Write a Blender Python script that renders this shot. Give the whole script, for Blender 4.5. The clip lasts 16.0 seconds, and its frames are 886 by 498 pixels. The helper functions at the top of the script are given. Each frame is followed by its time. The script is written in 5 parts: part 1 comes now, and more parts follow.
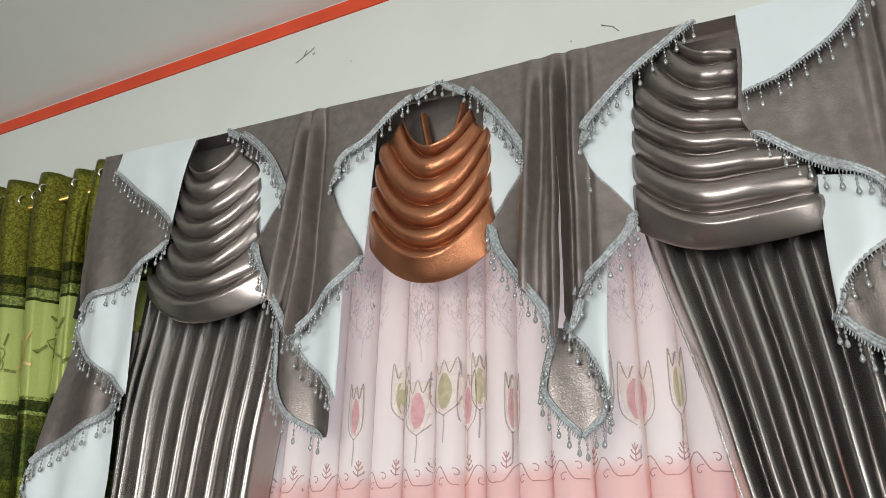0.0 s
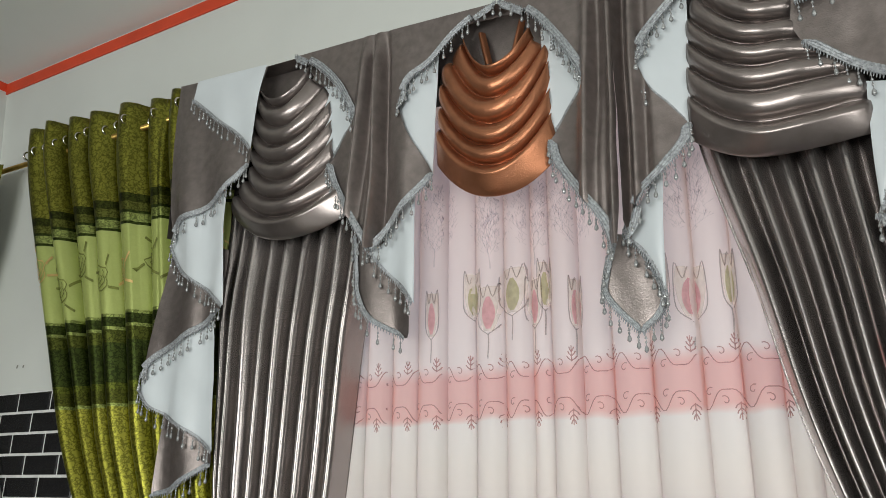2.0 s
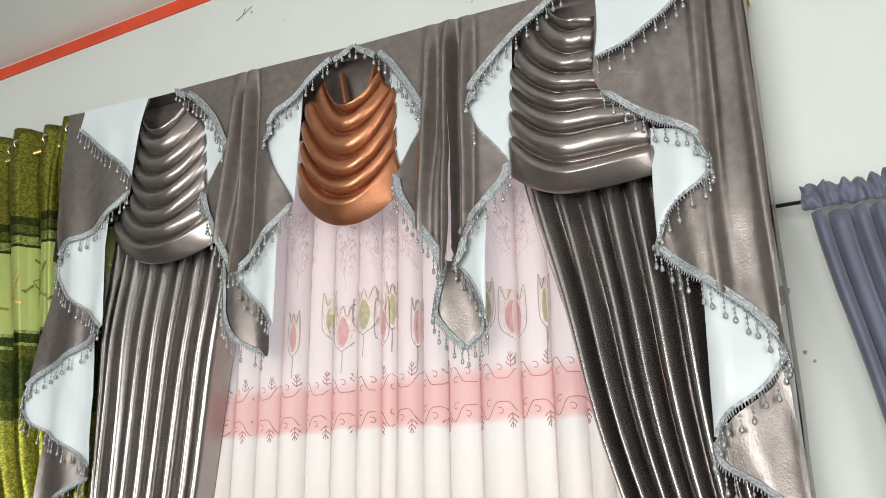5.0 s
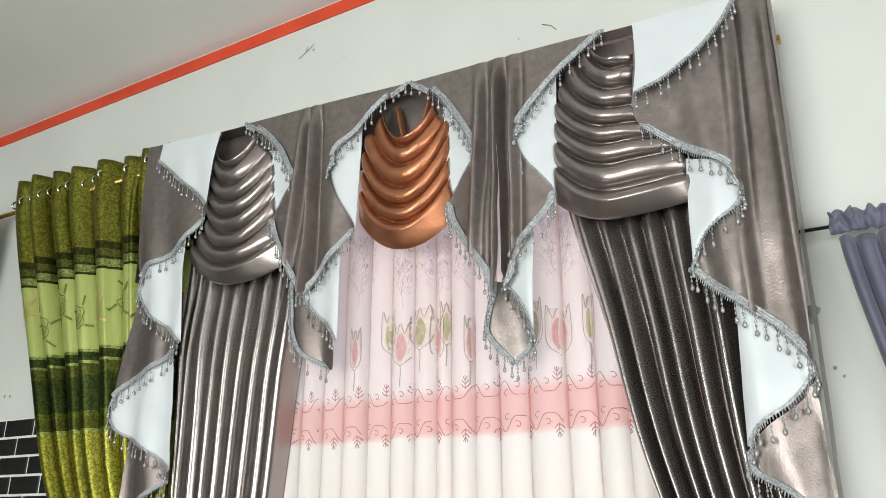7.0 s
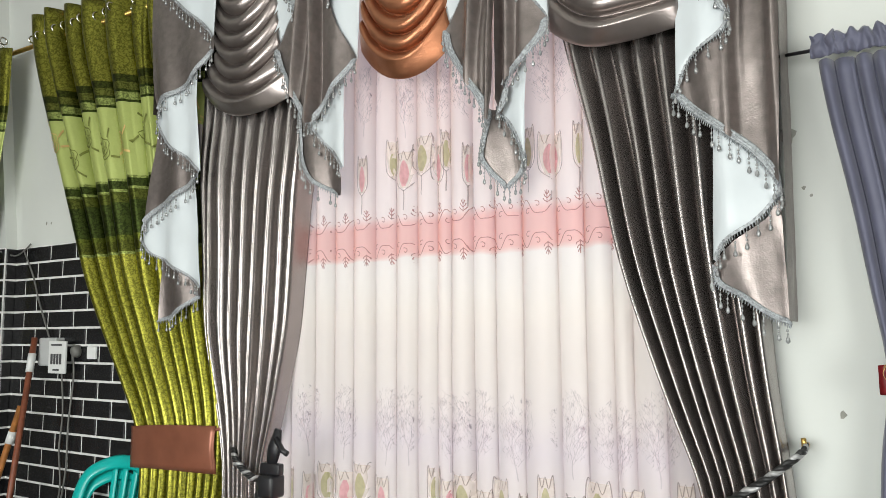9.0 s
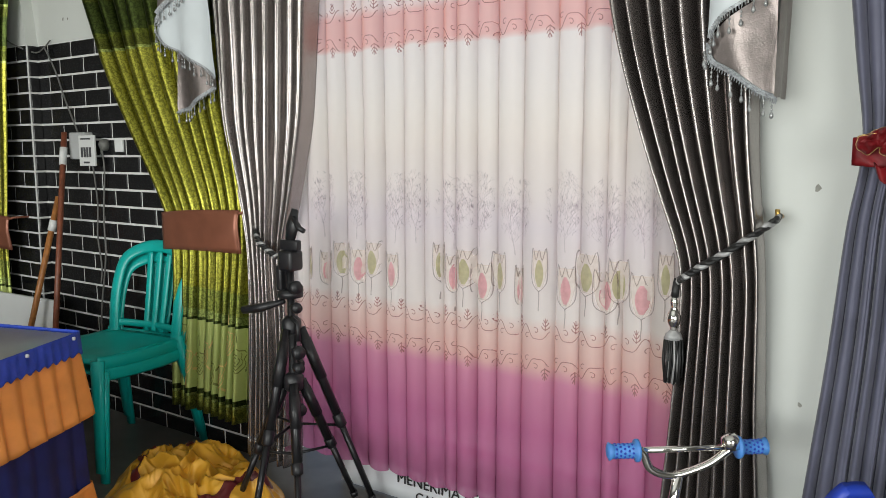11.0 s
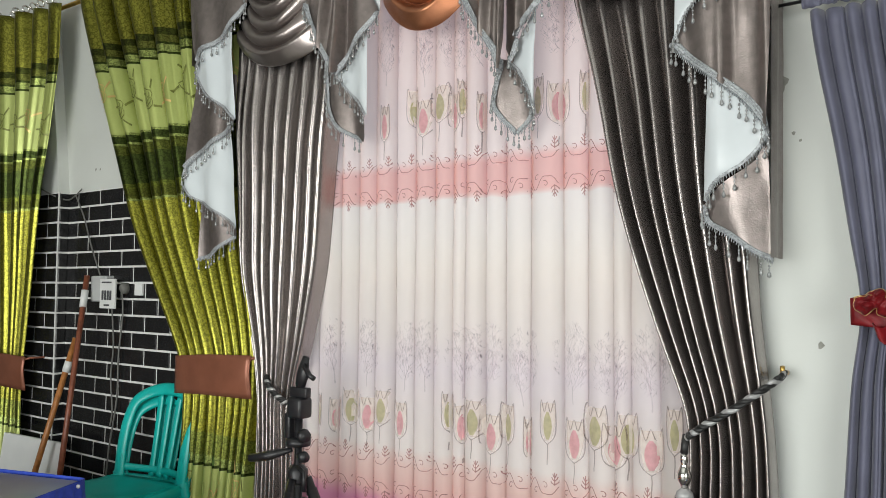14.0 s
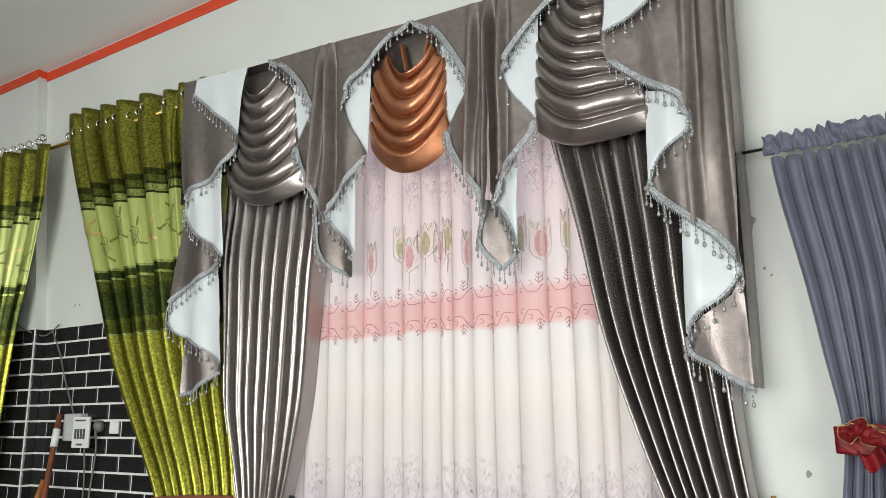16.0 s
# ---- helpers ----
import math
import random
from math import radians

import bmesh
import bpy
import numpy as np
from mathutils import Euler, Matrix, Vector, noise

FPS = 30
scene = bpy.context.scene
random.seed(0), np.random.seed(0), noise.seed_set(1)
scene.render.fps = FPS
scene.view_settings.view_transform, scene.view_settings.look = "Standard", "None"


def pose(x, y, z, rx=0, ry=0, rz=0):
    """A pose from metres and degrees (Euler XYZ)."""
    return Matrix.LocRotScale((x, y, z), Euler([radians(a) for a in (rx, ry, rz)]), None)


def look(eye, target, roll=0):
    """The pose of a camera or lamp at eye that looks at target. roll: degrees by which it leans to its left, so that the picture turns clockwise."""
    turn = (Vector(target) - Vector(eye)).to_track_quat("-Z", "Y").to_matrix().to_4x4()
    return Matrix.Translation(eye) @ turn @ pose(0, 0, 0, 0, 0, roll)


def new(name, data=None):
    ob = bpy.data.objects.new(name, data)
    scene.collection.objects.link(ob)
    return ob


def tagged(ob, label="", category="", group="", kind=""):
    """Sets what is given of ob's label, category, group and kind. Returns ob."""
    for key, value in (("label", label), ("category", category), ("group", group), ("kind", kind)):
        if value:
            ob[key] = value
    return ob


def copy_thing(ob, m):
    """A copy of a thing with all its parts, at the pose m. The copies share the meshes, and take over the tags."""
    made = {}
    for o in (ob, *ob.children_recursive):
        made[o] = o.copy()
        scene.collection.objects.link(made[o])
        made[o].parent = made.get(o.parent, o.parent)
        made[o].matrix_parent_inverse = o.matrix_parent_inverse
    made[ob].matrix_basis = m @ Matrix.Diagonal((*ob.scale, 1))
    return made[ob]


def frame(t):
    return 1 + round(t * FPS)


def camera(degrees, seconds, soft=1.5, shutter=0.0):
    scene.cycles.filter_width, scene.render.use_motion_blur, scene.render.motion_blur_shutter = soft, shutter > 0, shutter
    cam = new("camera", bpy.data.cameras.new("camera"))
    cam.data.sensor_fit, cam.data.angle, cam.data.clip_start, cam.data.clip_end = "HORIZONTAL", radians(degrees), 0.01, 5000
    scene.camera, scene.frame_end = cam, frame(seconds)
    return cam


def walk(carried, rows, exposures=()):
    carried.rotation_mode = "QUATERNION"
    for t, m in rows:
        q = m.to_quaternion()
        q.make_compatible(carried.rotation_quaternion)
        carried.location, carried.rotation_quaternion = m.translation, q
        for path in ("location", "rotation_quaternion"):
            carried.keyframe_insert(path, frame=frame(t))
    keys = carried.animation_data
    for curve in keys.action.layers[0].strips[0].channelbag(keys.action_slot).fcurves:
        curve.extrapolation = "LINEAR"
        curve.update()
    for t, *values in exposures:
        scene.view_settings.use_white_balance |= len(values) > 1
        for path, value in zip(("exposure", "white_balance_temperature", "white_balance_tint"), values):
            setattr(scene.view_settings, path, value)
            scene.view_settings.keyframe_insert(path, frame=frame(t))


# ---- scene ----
cam = camera(60.0, 16.0, soft=0.45)
PATH = [
    (0, (0.722, -1.6, 1.44), (-0.094, 0.022, 2.28), 1.3),
    (0.5, (0.748, -1.673, 1.437), (-0.156, -0.051, 2.179), 0.9),
    (1, (0.751, -1.734, 1.43), (-0.185, -0.125, 2.161), 0.9),
    (1.5, (0.746, -1.741, 1.426), (-0.28, -0.139, 2.044), 0.9),
    (2, (0.748, -1.753, 1.405), (-0.215, -0.108, 2.011), 0.5),
    (2.5, (0.776, -1.758, 1.405), (-0.077, -0.06, 2.029), -0.5),
    (3, (0.849, -1.774, 1.4), (-0.032, -0.091, 2.027), -0.4),
    (3.5, (0.928, -1.784, 1.375), (0.066, -0.094, 2.007), 0.1),
    (4, (1.014, -1.761, 1.385), (0.172, -0.058, 2.009), -1.0),
    (4.2, (1.027, -1.769, 1.387), (0.206, -0.05, 1.997), -1.7),
    (6.3, (1.123, -1.847, 1.396), (0.18, -0.22, 2.077), -0.3),
    (6.5, (1.129, -1.871, 1.376), (0.175, -0.252, 2.062), -0.5),
    (7, (1.135, -1.937, 1.362), (0.183, -0.307, 2.023), -0.1),
    (7.5, (1.128, -1.969, 1.352), (0.199, -0.296, 1.935), -0.0),
    (8, (1.139, -1.964, 1.342), (0.197, -0.266, 1.822), -0.4),
    (8.5, (1.206, -1.967, 1.346), (0.205, -0.273, 1.703), -0.3),
    (9, (1.277, -1.998, 1.34), (0.206, -0.323, 1.557), -0.4),
    (9.5, (1.343, -2.042, 1.325), (0.233, -0.379, 1.377), -0.3),
    (10, (1.383, -2.066, 1.292), (0.236, -0.435, 1.135), -0.3),
    (10.2, (1.396, -2.062, 1.274), (0.278, -0.417, 1.062), -0.0),
    (12.3, (1.39, -2.051, 1.225), (0.245, -0.433, 0.957), 0.2),
    (12.5, (1.39, -2.057, 1.231), (0.255, -0.426, 1.008), 0.5),
    (13, (1.399, -2.061, 1.257), (0.241, -0.435, 1.142), 0.5),
    (13.5, (1.409, -2.074, 1.279), (0.231, -0.457, 1.288), 0.2),
    (14, (1.432, -2.085, 1.28), (0.268, -0.462, 1.383), 0.4),
    (14.5, (1.446, -2.096, 1.303), (0.262, -0.491, 1.456), 0.0),
    (15, (1.446, -2.127, 1.3), (0.294, -0.509, 1.539), -0.6),
    (15.5, (1.437, -2.155, 1.307), (0.306, -0.538, 1.63), -0.1),
    (16, (1.413, -2.182, 1.303), (0.347, -0.543, 1.726), -0.7),
]
walk(cam, [(t, look(eye, target, roll)) for t, eye, target, roll in PATH],
     [(0, -0.22), (2, -0.5), (2.7, -0.45), (3.5, -0.12), (6.5, 0.0), (7.5, 0.0), (8.5, 0.03), (9.5, -0.18), (12.5, -0.42), (14, -0.28), (15.5, -0.2), (16, -0.13)])

# ---- light ----
world = bpy.data.worlds.new("sky")
scene.world = world
world.use_nodes = True
wt = world.node_tree
sky = wt.nodes.new("ShaderNodeTexSky")
sky.sky_type, sky.sun_disc = "NISHITA", False
sky.sun_elevation, sky.sun_rotation = radians(50), radians(150)
wt.links.new(sky.outputs[0], wt.nodes["Background"].inputs[0])
wt.nodes["Background"].inputs[1].default_value = 0.12


def area_lamp(name, eye, target, sx, sy, watts, colour):
    d = bpy.data.lights.new(name, "AREA")
    d.shape, d.size, d.size_y, d.energy, d.color = "RECTANGLE", sx, sy, watts, colour
    ob = new(name, d)
    ob.matrix_world = look(eye, target)
    return ob


# daylight of the wide shop front behind the camera, and of the window behind the sheer
area_lamp("shop_front_daylight", (0.1, -5.35, 1.4), (0.1, 0.0, 1.25), 3.4, 1.6, 225, (0.98, 1.0, 0.965))
# added fill from an unseen opening on the right, brightens the table skirt
area_lamp("side_fill_daylight", (3.36, -3.1, 1.2), (-0.9, -0.9, 0.6), 2.0, 1.7, 80, (0.98, 1.0, 0.965))
area_lamp("window_daylight", (0.08, 0.75, 1.75), (0.08, 0.0, 1.6), 1.9, 3.2, 26, (1.0, 0.96, 0.93))

# ---- materials ----


def material(name):
    m = bpy.data.materials.new(name)
    m.use_nodes = True
    nt = m.node_tree
    return m, nt, nt.nodes["Principled BSDF"]


def node(nt, kind, **inputs):
    n = nt.nodes.new(kind)
    for key, value in inputs.items():
        n.inputs[key.replace("_", " ")].default_value = value
    return n


def noise_node(nt, scale, detail=3.0, stretch=(1, 1, 1)):
    tc = nt.nodes.new("ShaderNodeTexCoord")
    mp = nt.nodes.new("ShaderNodeMapping")
    mp.inputs["Scale"].default_value = stretch
    n = node(nt, "ShaderNodeTexNoise", Scale=scale, Detail=detail)
    nt.links.new(tc.outputs["Object"], mp.inputs[0])
    nt.links.new(mp.outputs[0], n.inputs["Vector"])
    return n


def ramp(nt, fac, stops, constant=False):
    r = nt.nodes.new("ShaderNodeValToRGB")
    if constant:
        r.color_ramp.interpolation = "CONSTANT"
    els = r.color_ramp.elements
    while len(els) < len(stops):
        els.new(1.0)
    for e, (p, c) in zip(els, stops):
        e.position, e.color = p, (*c, 1)
    nt.links.new(fac, r.inputs[0])
    return r


def bump(nt, bsdf, height, strength, distance):
    b = node(nt, "ShaderNodeBump", Strength=strength, Distance=distance)
    nt.links.new(height, b.inputs["Height"])
    nt.links.new(b.outputs[0], bsdf.inputs["Normal"])
    return b


def simple(name, c, rough=0.5, metal=0.0, vary=0.25, scale=12.0, bumps=0.15, fine=220.0, depth=0.001, stretch=(1, 1, 1), sheen=0.0, spec=0.5):
    """A surface with a base colour that drifts a little, and a fine grain."""
    m, nt, b = material(name)
    n = noise_node(nt, scale, 4.0)
    r = ramp(nt, n.outputs[0], [(0.3, tuple(v * (1 - vary) for v in c)), (0.7, tuple(min(1, v * (1 + vary)) for v in c))])
    nt.links.new(r.outputs[0], b.inputs["Base Color"])
    b.inputs["Roughness"].default_value, b.inputs["Metallic"].default_value = rough, metal
    b.inputs["Specular IOR Level"].default_value = spec
    b.inputs["Sheen Weight"].default_value = sheen
    if bumps:
        bump(nt, b, noise_node(nt, fine, 3.0, stretch).outputs[0], bumps, depth)
    return m


def z_ramp(nt, low, high, stops, constant=False, wobble=0.0):
    """A colour by height above the floor, for cloth woven or dyed in bands."""
    tc = nt.nodes.new("ShaderNodeTexCoord")
    sep = nt.nodes.new("ShaderNodeSeparateXYZ")
    nt.links.new(tc.outputs["Object"], sep.inputs[0])
    mr = node(nt, "ShaderNodeMapRange")
    mr.inputs[1].default_value, mr.inputs[2].default_value = low, high
    nt.links.new(sep.outputs[2], mr.inputs[0])
    out = mr.outputs[0]
    if wobble:
        n = noise_node(nt, 9.0, 2.0)
        ma = nt.nodes.new("ShaderNodeMath")
        ma.operation = "MULTIPLY_ADD"
        ma.inputs[1].default_value = wobble
        nt.links.new(n.outputs[0], ma.inputs[0])
        nt.links.new(mr.outputs[0], ma.inputs[2])
        out = ma.outputs[0]
    return ramp(nt, out, [((z - low) / (high - low), c) for z, c in stops], constant)


PLASTER = simple("wall_paint", (0.60, 0.62, 0.59), 0.6, 0, 0.05, 1.7, 0.12, 60, 0.002)
# for the unseen walls: kept dark so they bounce less light onto the satin
DIMWALL = simple("bounce_dimming_grey", (0.13, 0.125, 0.115), 0.7, 0, 0.1, 2, 0.1, 60, 0.002)
CEIL = simple("ceiling_paint", (0.74, 0.75, 0.72), 0.75, 0, 0.05, 1.2, 0.1, 45, 0.002)
RED = simple("red_paint", (0.62, 0.06, 0.018), 0.5, 0, 0.12, 6, 0.1)
FLOOR = simple("floor_tile", (0.11, 0.105, 0.095), 0.35, 0, 0.35, 5, 0.1)
SILK = simple("taupe_satin", (0.25, 0.215, 0.203), 0.34, 0.78, 0.14, 40, 0.55, 260, 0.0013)
DRAPE = simple("taupe_satin_drape", (0.36, 0.33, 0.318), 0.29, 0.88, 0.08, 14, 0, 160, 0.0006, (1, 1, 0.15))
SWAGSILK = simple("taupe_swag_satin", (0.28, 0.243, 0.23), 0.29, 0.84, 0.10, 22, 0.2, 280, 0.0008)
LINING = simple("white_lining", (0.60, 0.645, 0.67), 0.36, 0.0, 0.04, 7, 0.12, 120, 0.001, sheen=0.2)
COPPER = simple("copper_satin", (0.41, 0.168, 0.085), 0.32, 0.78, 0.14, 22, 0.45, 260, 0.0012)
TRIM = simple("silver_braid", (0.34, 0.358, 0.375), 0.42, 0.3, 0.45, 160, 0.6, 420, 0.002)
BEAD = simple("grey_glass_bead", (0.36, 0.37, 0.37), 0.12, 0.35, 0.3, 120, 0)
PURPLE = simple("slate_violet_cloth", (0.10, 0.103, 0.152), 0.6, 0.05, 0.14, 10, 0.25, 500, 0.0006, (1, 1, 0.2), 0.2)
BROWN = simple("brown_satin", (0.26, 0.095, 0.055), 0.36, 0.35, 0.16, 10, 0.2, 260, 0.001)
BOW = simple("dark_red_satin", (0.15, 0.007, 0.010), 0.45, 0.0, 0.4, 24, 0.2, spec=0.25)
GOLDTHREAD = simple("gold_edging", (0.7, 0.5, 0.2), 0.35, 0.6, 0.2)
MORTAR = simple("white_joint", (0.74, 0.74, 0.72), 0.5, 0, 0.12, 30, 0.1)
BRICK = simple("black_gloss_brick", (0.009, 0.009, 0.010), 0.24, 0, 0.4, 18, 0.35, 26, 0.004)
TEAL = simple("teal_plastic", (0.004, 0.40, 0.36), 0.32, 0, 0.08, 8, 0.05)
BLACK = simple("black_plastic", (0.012, 0.012, 0.014), 0.4, 0, 0.3, 40, 0.1)
STEEL = simple("black_metal_tube", (0.02, 0.02, 0.022), 0.28, 0.4, 0.2, 30, 0)
CHROME = simple("chrome", (0.72, 0.70, 0.67), 0.12, 1.0, 0.06, 30, 0)
BLUE = simple("blue_rubber", (0.07, 0.24, 0.62), 0.5, 0, 0.15, 30, 0.1)
DEEPBLUE = simple("blue_vinyl", (0.015, 0.05, 0.42), 0.42, 0, 0.15, 12, 0.1)
NAVY = simple("navy_cloth", (0.012, 0.017, 0.11), 0.6, 0, 0.25, 12, 0.2, 300, 0.001)
SKYBLUE = simple("royal_blue_satin", (0.03, 0.07, 0.46), 0.42, 0.1, 0.2, 30, 0.3, 90, 0.003)
ORANGE = simple("orange_satin", (0.85, 0.31, 0.07), 0.42, 0.05, 0.12, 12, 0.2, 200, 0.001)
GREYTOP = simple("grey_glass_top", (0.50, 0.50, 0.46), 0.3, 0, 0.12, 5, 0)
YELLOW = simple("golden_satin", (0.70, 0.36, 0.03), 0.36, 0.15, 0.16, 9, 0.2, 200, 0.001)
MAROON = simple("maroon_satin", (0.12, 0.012, 0.012), 0.4, 0.1, 0.2, 9, 0.2)
WOOD = simple("varnished_wood", (0.36, 0.14, 0.035), 0.4, 0, 0.3, 30, 0.2, 60, 0.001, (6, 6, 0.4))
DARKWOOD = simple("red_brown_stick", (0.20, 0.06, 0.03), 0.4, 0, 0.3, 30, 0.2, 60, 0.001, (6, 6, 0.4))
WHITEBOARD = simple("white_board", (0.7, 0.71, 0.70), 0.4, 0, 0.06, 6, 0)
GREYBOX = simple("grey_plastic", (0.45, 0.46, 0.46), 0.45, 0, 0.08, 12, 0)
INK = simple("grey_ink", (0.06, 0.06, 0.065), 0.6, 0, 0.2, 30, 0)
BLACKINK = simple("black_ink", (0.012, 0.012, 0.012), 0.5, 0, 0.2, 30, 0)
CABLE = simple("grey_cable", (0.13, 0.13, 0.12), 0.5, 0, 0.2, 30, 0)
SCUFF = simple("bared_plaster", (0.28, 0.28, 0.25), 0.8, 0, 0.3, 40, 0.2)
BRASS = simple("aged_brass", (0.55, 0.36, 0.10), 0.3, 0.9, 0.2, 30, 0)
BANNER = simple("white_vinyl", (0.62, 0.64, 0.66), 0.4, 0, 0.05, 4, 0)
ROPEA = simple("black_cord", (0.015, 0.015, 0.015), 0.5, 0, 0.2, 60, 0.3, 500, 0.001)
ROPEB = simple("silver_cord", (0.42, 0.42, 0.42), 0.4, 0.3, 0.2, 60, 0.3, 500, 0.001)
PRINT_LINE = simple("brown_print", (0.16, 0.09, 0.07), 0.8, 0, 0.2, 60, 0)
PRINT_ROSE = simple("dusky_rose_print", (0.40, 0.17, 0.16), 0.8, 0, 0.2, 60, 0)
PRINT_PINK = simple("pink_print", (0.66, 0.30, 0.34), 0.8, 0, 0.15, 60, 0)
PRINT_GREEN = simple("moss_print", (0.40, 0.38, 0.17), 0.8, 0, 0.15, 60, 0)
PRINT_PALE = simple("cream_print", (0.78, 0.68, 0.60), 0.8, 0, 0.1, 60, 0)
PRINT_TREE = simple("mauve_print", (0.46, 0.35, 0.43), 0.8, 0, 0.2, 60, 0)


def sheer_cloth():
    m, nt, b = material("pink_printed_sheer")
    white, pink, plum = (0.86, 0.79, 0.755), (0.83, 0.48, 0.44), (0.56, 0.16, 0.32)
    col = z_ramp(nt, 0.0, 2.6, [(0.0, (0.50, 0.16, 0.34)), (0.40, plum), (0.56, (0.68, 0.27, 0.40)), (0.61, (0.80, 0.50, 0.45)), (0.70, (0.83, 0.60, 0.54)),
                                (0.76, white), (0.92, (0.84, 0.765, 0.755)), (1.03, (0.81, 0.735, 0.765)), (1.14, (0.85, 0.78, 0.76)), (1.25, white), (1.585, white), (1.60, pink), (1.70, pink), (1.73, (0.86, 0.74, 0.71)), (2.0, (0.84, 0.70, 0.67)), (2.6, (0.80, 0.62, 0.58))], wobble=0.012)
    weave = noise_node(nt, 900, 2.0)
    bump(nt, b, weave.outputs[0], 0.1, 0.0005)
    nt.links.new(col.outputs[0], b.inputs["Base Color"])
    b.inputs["Roughness"].default_value = 0.75
    tr = nt.nodes.new("ShaderNodeBsdfTranslucent")
    nt.links.new(col.outputs[0], tr.inputs[0])
    tp = nt.nodes.new("ShaderNodeBsdfTransparent")
    mix, mix2 = node(nt, "ShaderNodeMixShader", Fac=0.45), node(nt, "ShaderNodeMixShader", Fac=0.15)
    nt.links.new(b.outputs[0], mix.inputs[1])
    nt.links.new(tr.outputs[0], mix.inputs[2])
    nt.links.new(mix.outputs[0], mix2.inputs[1])
    nt.links.new(tp.outputs[0], mix2.inputs[2])
    nt.links.new(mix2.outputs[0], nt.nodes["Material Output"].inputs[0])
    return m


def jacquard():
    """Olive satin woven with gold: a pale flowered band between dark borders."""
    m, nt, b = material("green_gold_jacquard")
    olive, dark, pale, gold, line = (0.24, 0.235, 0.035), (0.05, 0.07, 0.014), (0.40, 0.46, 0.14), (0.36, 0.345, 0.05), (0.34, 0.40, 0.12)
    stops = [(0.0, (0.26, 0.29, 0.06)), (0.22, line), (0.235, dark), (0.25, pale), (0.55, dark), (0.56, line), (0.59, dark), (0.60, (0.26, 0.29, 0.06)), (0.68, dark), (0.69, gold), (1.66, line), (1.672, (0.09, 0.10, 0.015)),
             (1.715, (0.12, 0.14, 0.02)), (1.74, dark), (1.88, (0.10, 0.115, 0.02)), (1.925, line), (1.935, dark), (1.965, line), (1.972, pale), (2.295, dark), (2.302, line), (2.335, dark), (2.345, (0.14, 0.15, 0.03)), (2.385, (0.05, 0.06, 0.01)), (2.415, olive)]
    col = z_ramp(nt, 0.0, 2.9, stops, True)
    shine = z_ramp(nt, 0.0, 2.9, [(0.0, (0.85,) * 3), (0.25, (0.35,) * 3), (0.55, (0.85,) * 3), (1.972, (0.35,) * 3), (2.295, (0.85,) * 3)], True)
    n2 = noise_node(nt, 60, 4.0)
    vor = nt.nodes.new("ShaderNodeTexVoronoi")
    vor.feature, vor.inputs["Scale"].default_value = "DISTANCE_TO_EDGE", 52
    warp = nt.nodes.new("ShaderNodeMixRGB")
    warp.inputs[0].default_value = 0.05
    tcw = nt.nodes.new("ShaderNodeTexCoord")
    nt.links.new(tcw.outputs["Object"], warp.inputs[1])
    nt.links.new(n2.outputs[1], warp.inputs[2])
    nt.links.new(warp.outputs[0], vor.inputs["Vector"])
    r = ramp(nt, vor.outputs["Distance"], [(0.05, (0.25, 0.26, 0.2)), (0.14, (1.0, 1.0, 0.95))])
    weight = node(nt, "ShaderNodeMapRange")
    weight.inputs[1].default_value, weight.inputs[2].default_value = 0.35, 0.85
    weight.inputs[3].default_value, weight.inputs[4].default_value = 0.06, 0.75
    nt.links.new(shine.outputs[0], weight.inputs[0])
    mix = nt.nodes.new("ShaderNodeMixRGB")
    mix.blend_type = "MULTIPLY"
    nt.links.new(weight.outputs[0], mix.inputs[0])
    nt.links.new(col.outputs[0], mix.inputs[1])
    nt.links.new(r.outputs[0], mix.inputs[2])
    nt.links.new(mix.outputs[0], b.inputs["Base Color"])
    nt.links.new(shine.outputs[0], b.inputs["Metallic"])
    b.inputs["Roughness"].default_value = 0.18
    bump(nt, b, noise_node(nt, 150, 3.0).outputs[0], 0.28, 0.0016)
    return m


SHEER, JACQUARD = sheer_cloth(), jacquard()


def upright_shine(m, amount, rough):
    """Satin threads that draw a highlight out along the hanging cloth."""
    nt = m.node_tree
    b = nt.nodes["Principled BSDF"]
    up = nt.nodes.new("ShaderNodeCombineXYZ")
    up.inputs[2].default_value = 1.0
    nt.links.new(up.outputs[0], b.inputs["Tangent"])
    b.inputs["Anisotropic"].default_value, b.inputs["Roughness"].default_value = amount, rough


upright_shine(JACQUARD, 0.8, 0.30)
upright_shine(DRAPE, 0.6, 0.27)


def soften(m, clear):
    """Dye that lets the cloth below show through."""
    nt = m.node_tree
    tp, mix = nt.nodes.new("ShaderNodeBsdfTransparent"), node(nt, "ShaderNodeMixShader", Fac=clear)
    nt.links.new(nt.nodes["Principled BSDF"].outputs[0], mix.inputs[1])
    nt.links.new(tp.outputs[0], mix.inputs[2])
    nt.links.new(mix.outputs[0], nt.nodes["Material Output"].inputs[0])


for m_, c_ in ((PRINT_LINE, 0.52), (PRINT_ROSE, 0.4), (PRINT_PINK, 0.4), (PRINT_GREEN, 0.45), (PRINT_PALE, 0.55), (PRINT_TREE, 0.80)):
    soften(m_, c_)

# ---- building helpers ----


def part(name, bm, mat, parent=None, label="", smooth=True):
    me = bpy.data.meshes.new(name)
    bm.to_mesh(me)
    bm.free()
    me.materials.append(mat)
    if smooth:
        me.polygons.foreach_set("use_smooth", [True] * len(me.polygons))
    ob = new(name, me)
    if parent is not None:
        ob.parent = parent
    if label:
        ob["label"] = label
    return ob


def thing(name, label, category, group="", at=(0, 0, 0)):
    ob = new(name)
    ob.location = at
    ob.empty_display_size = 0.05
    return tagged(ob, label, category, group)


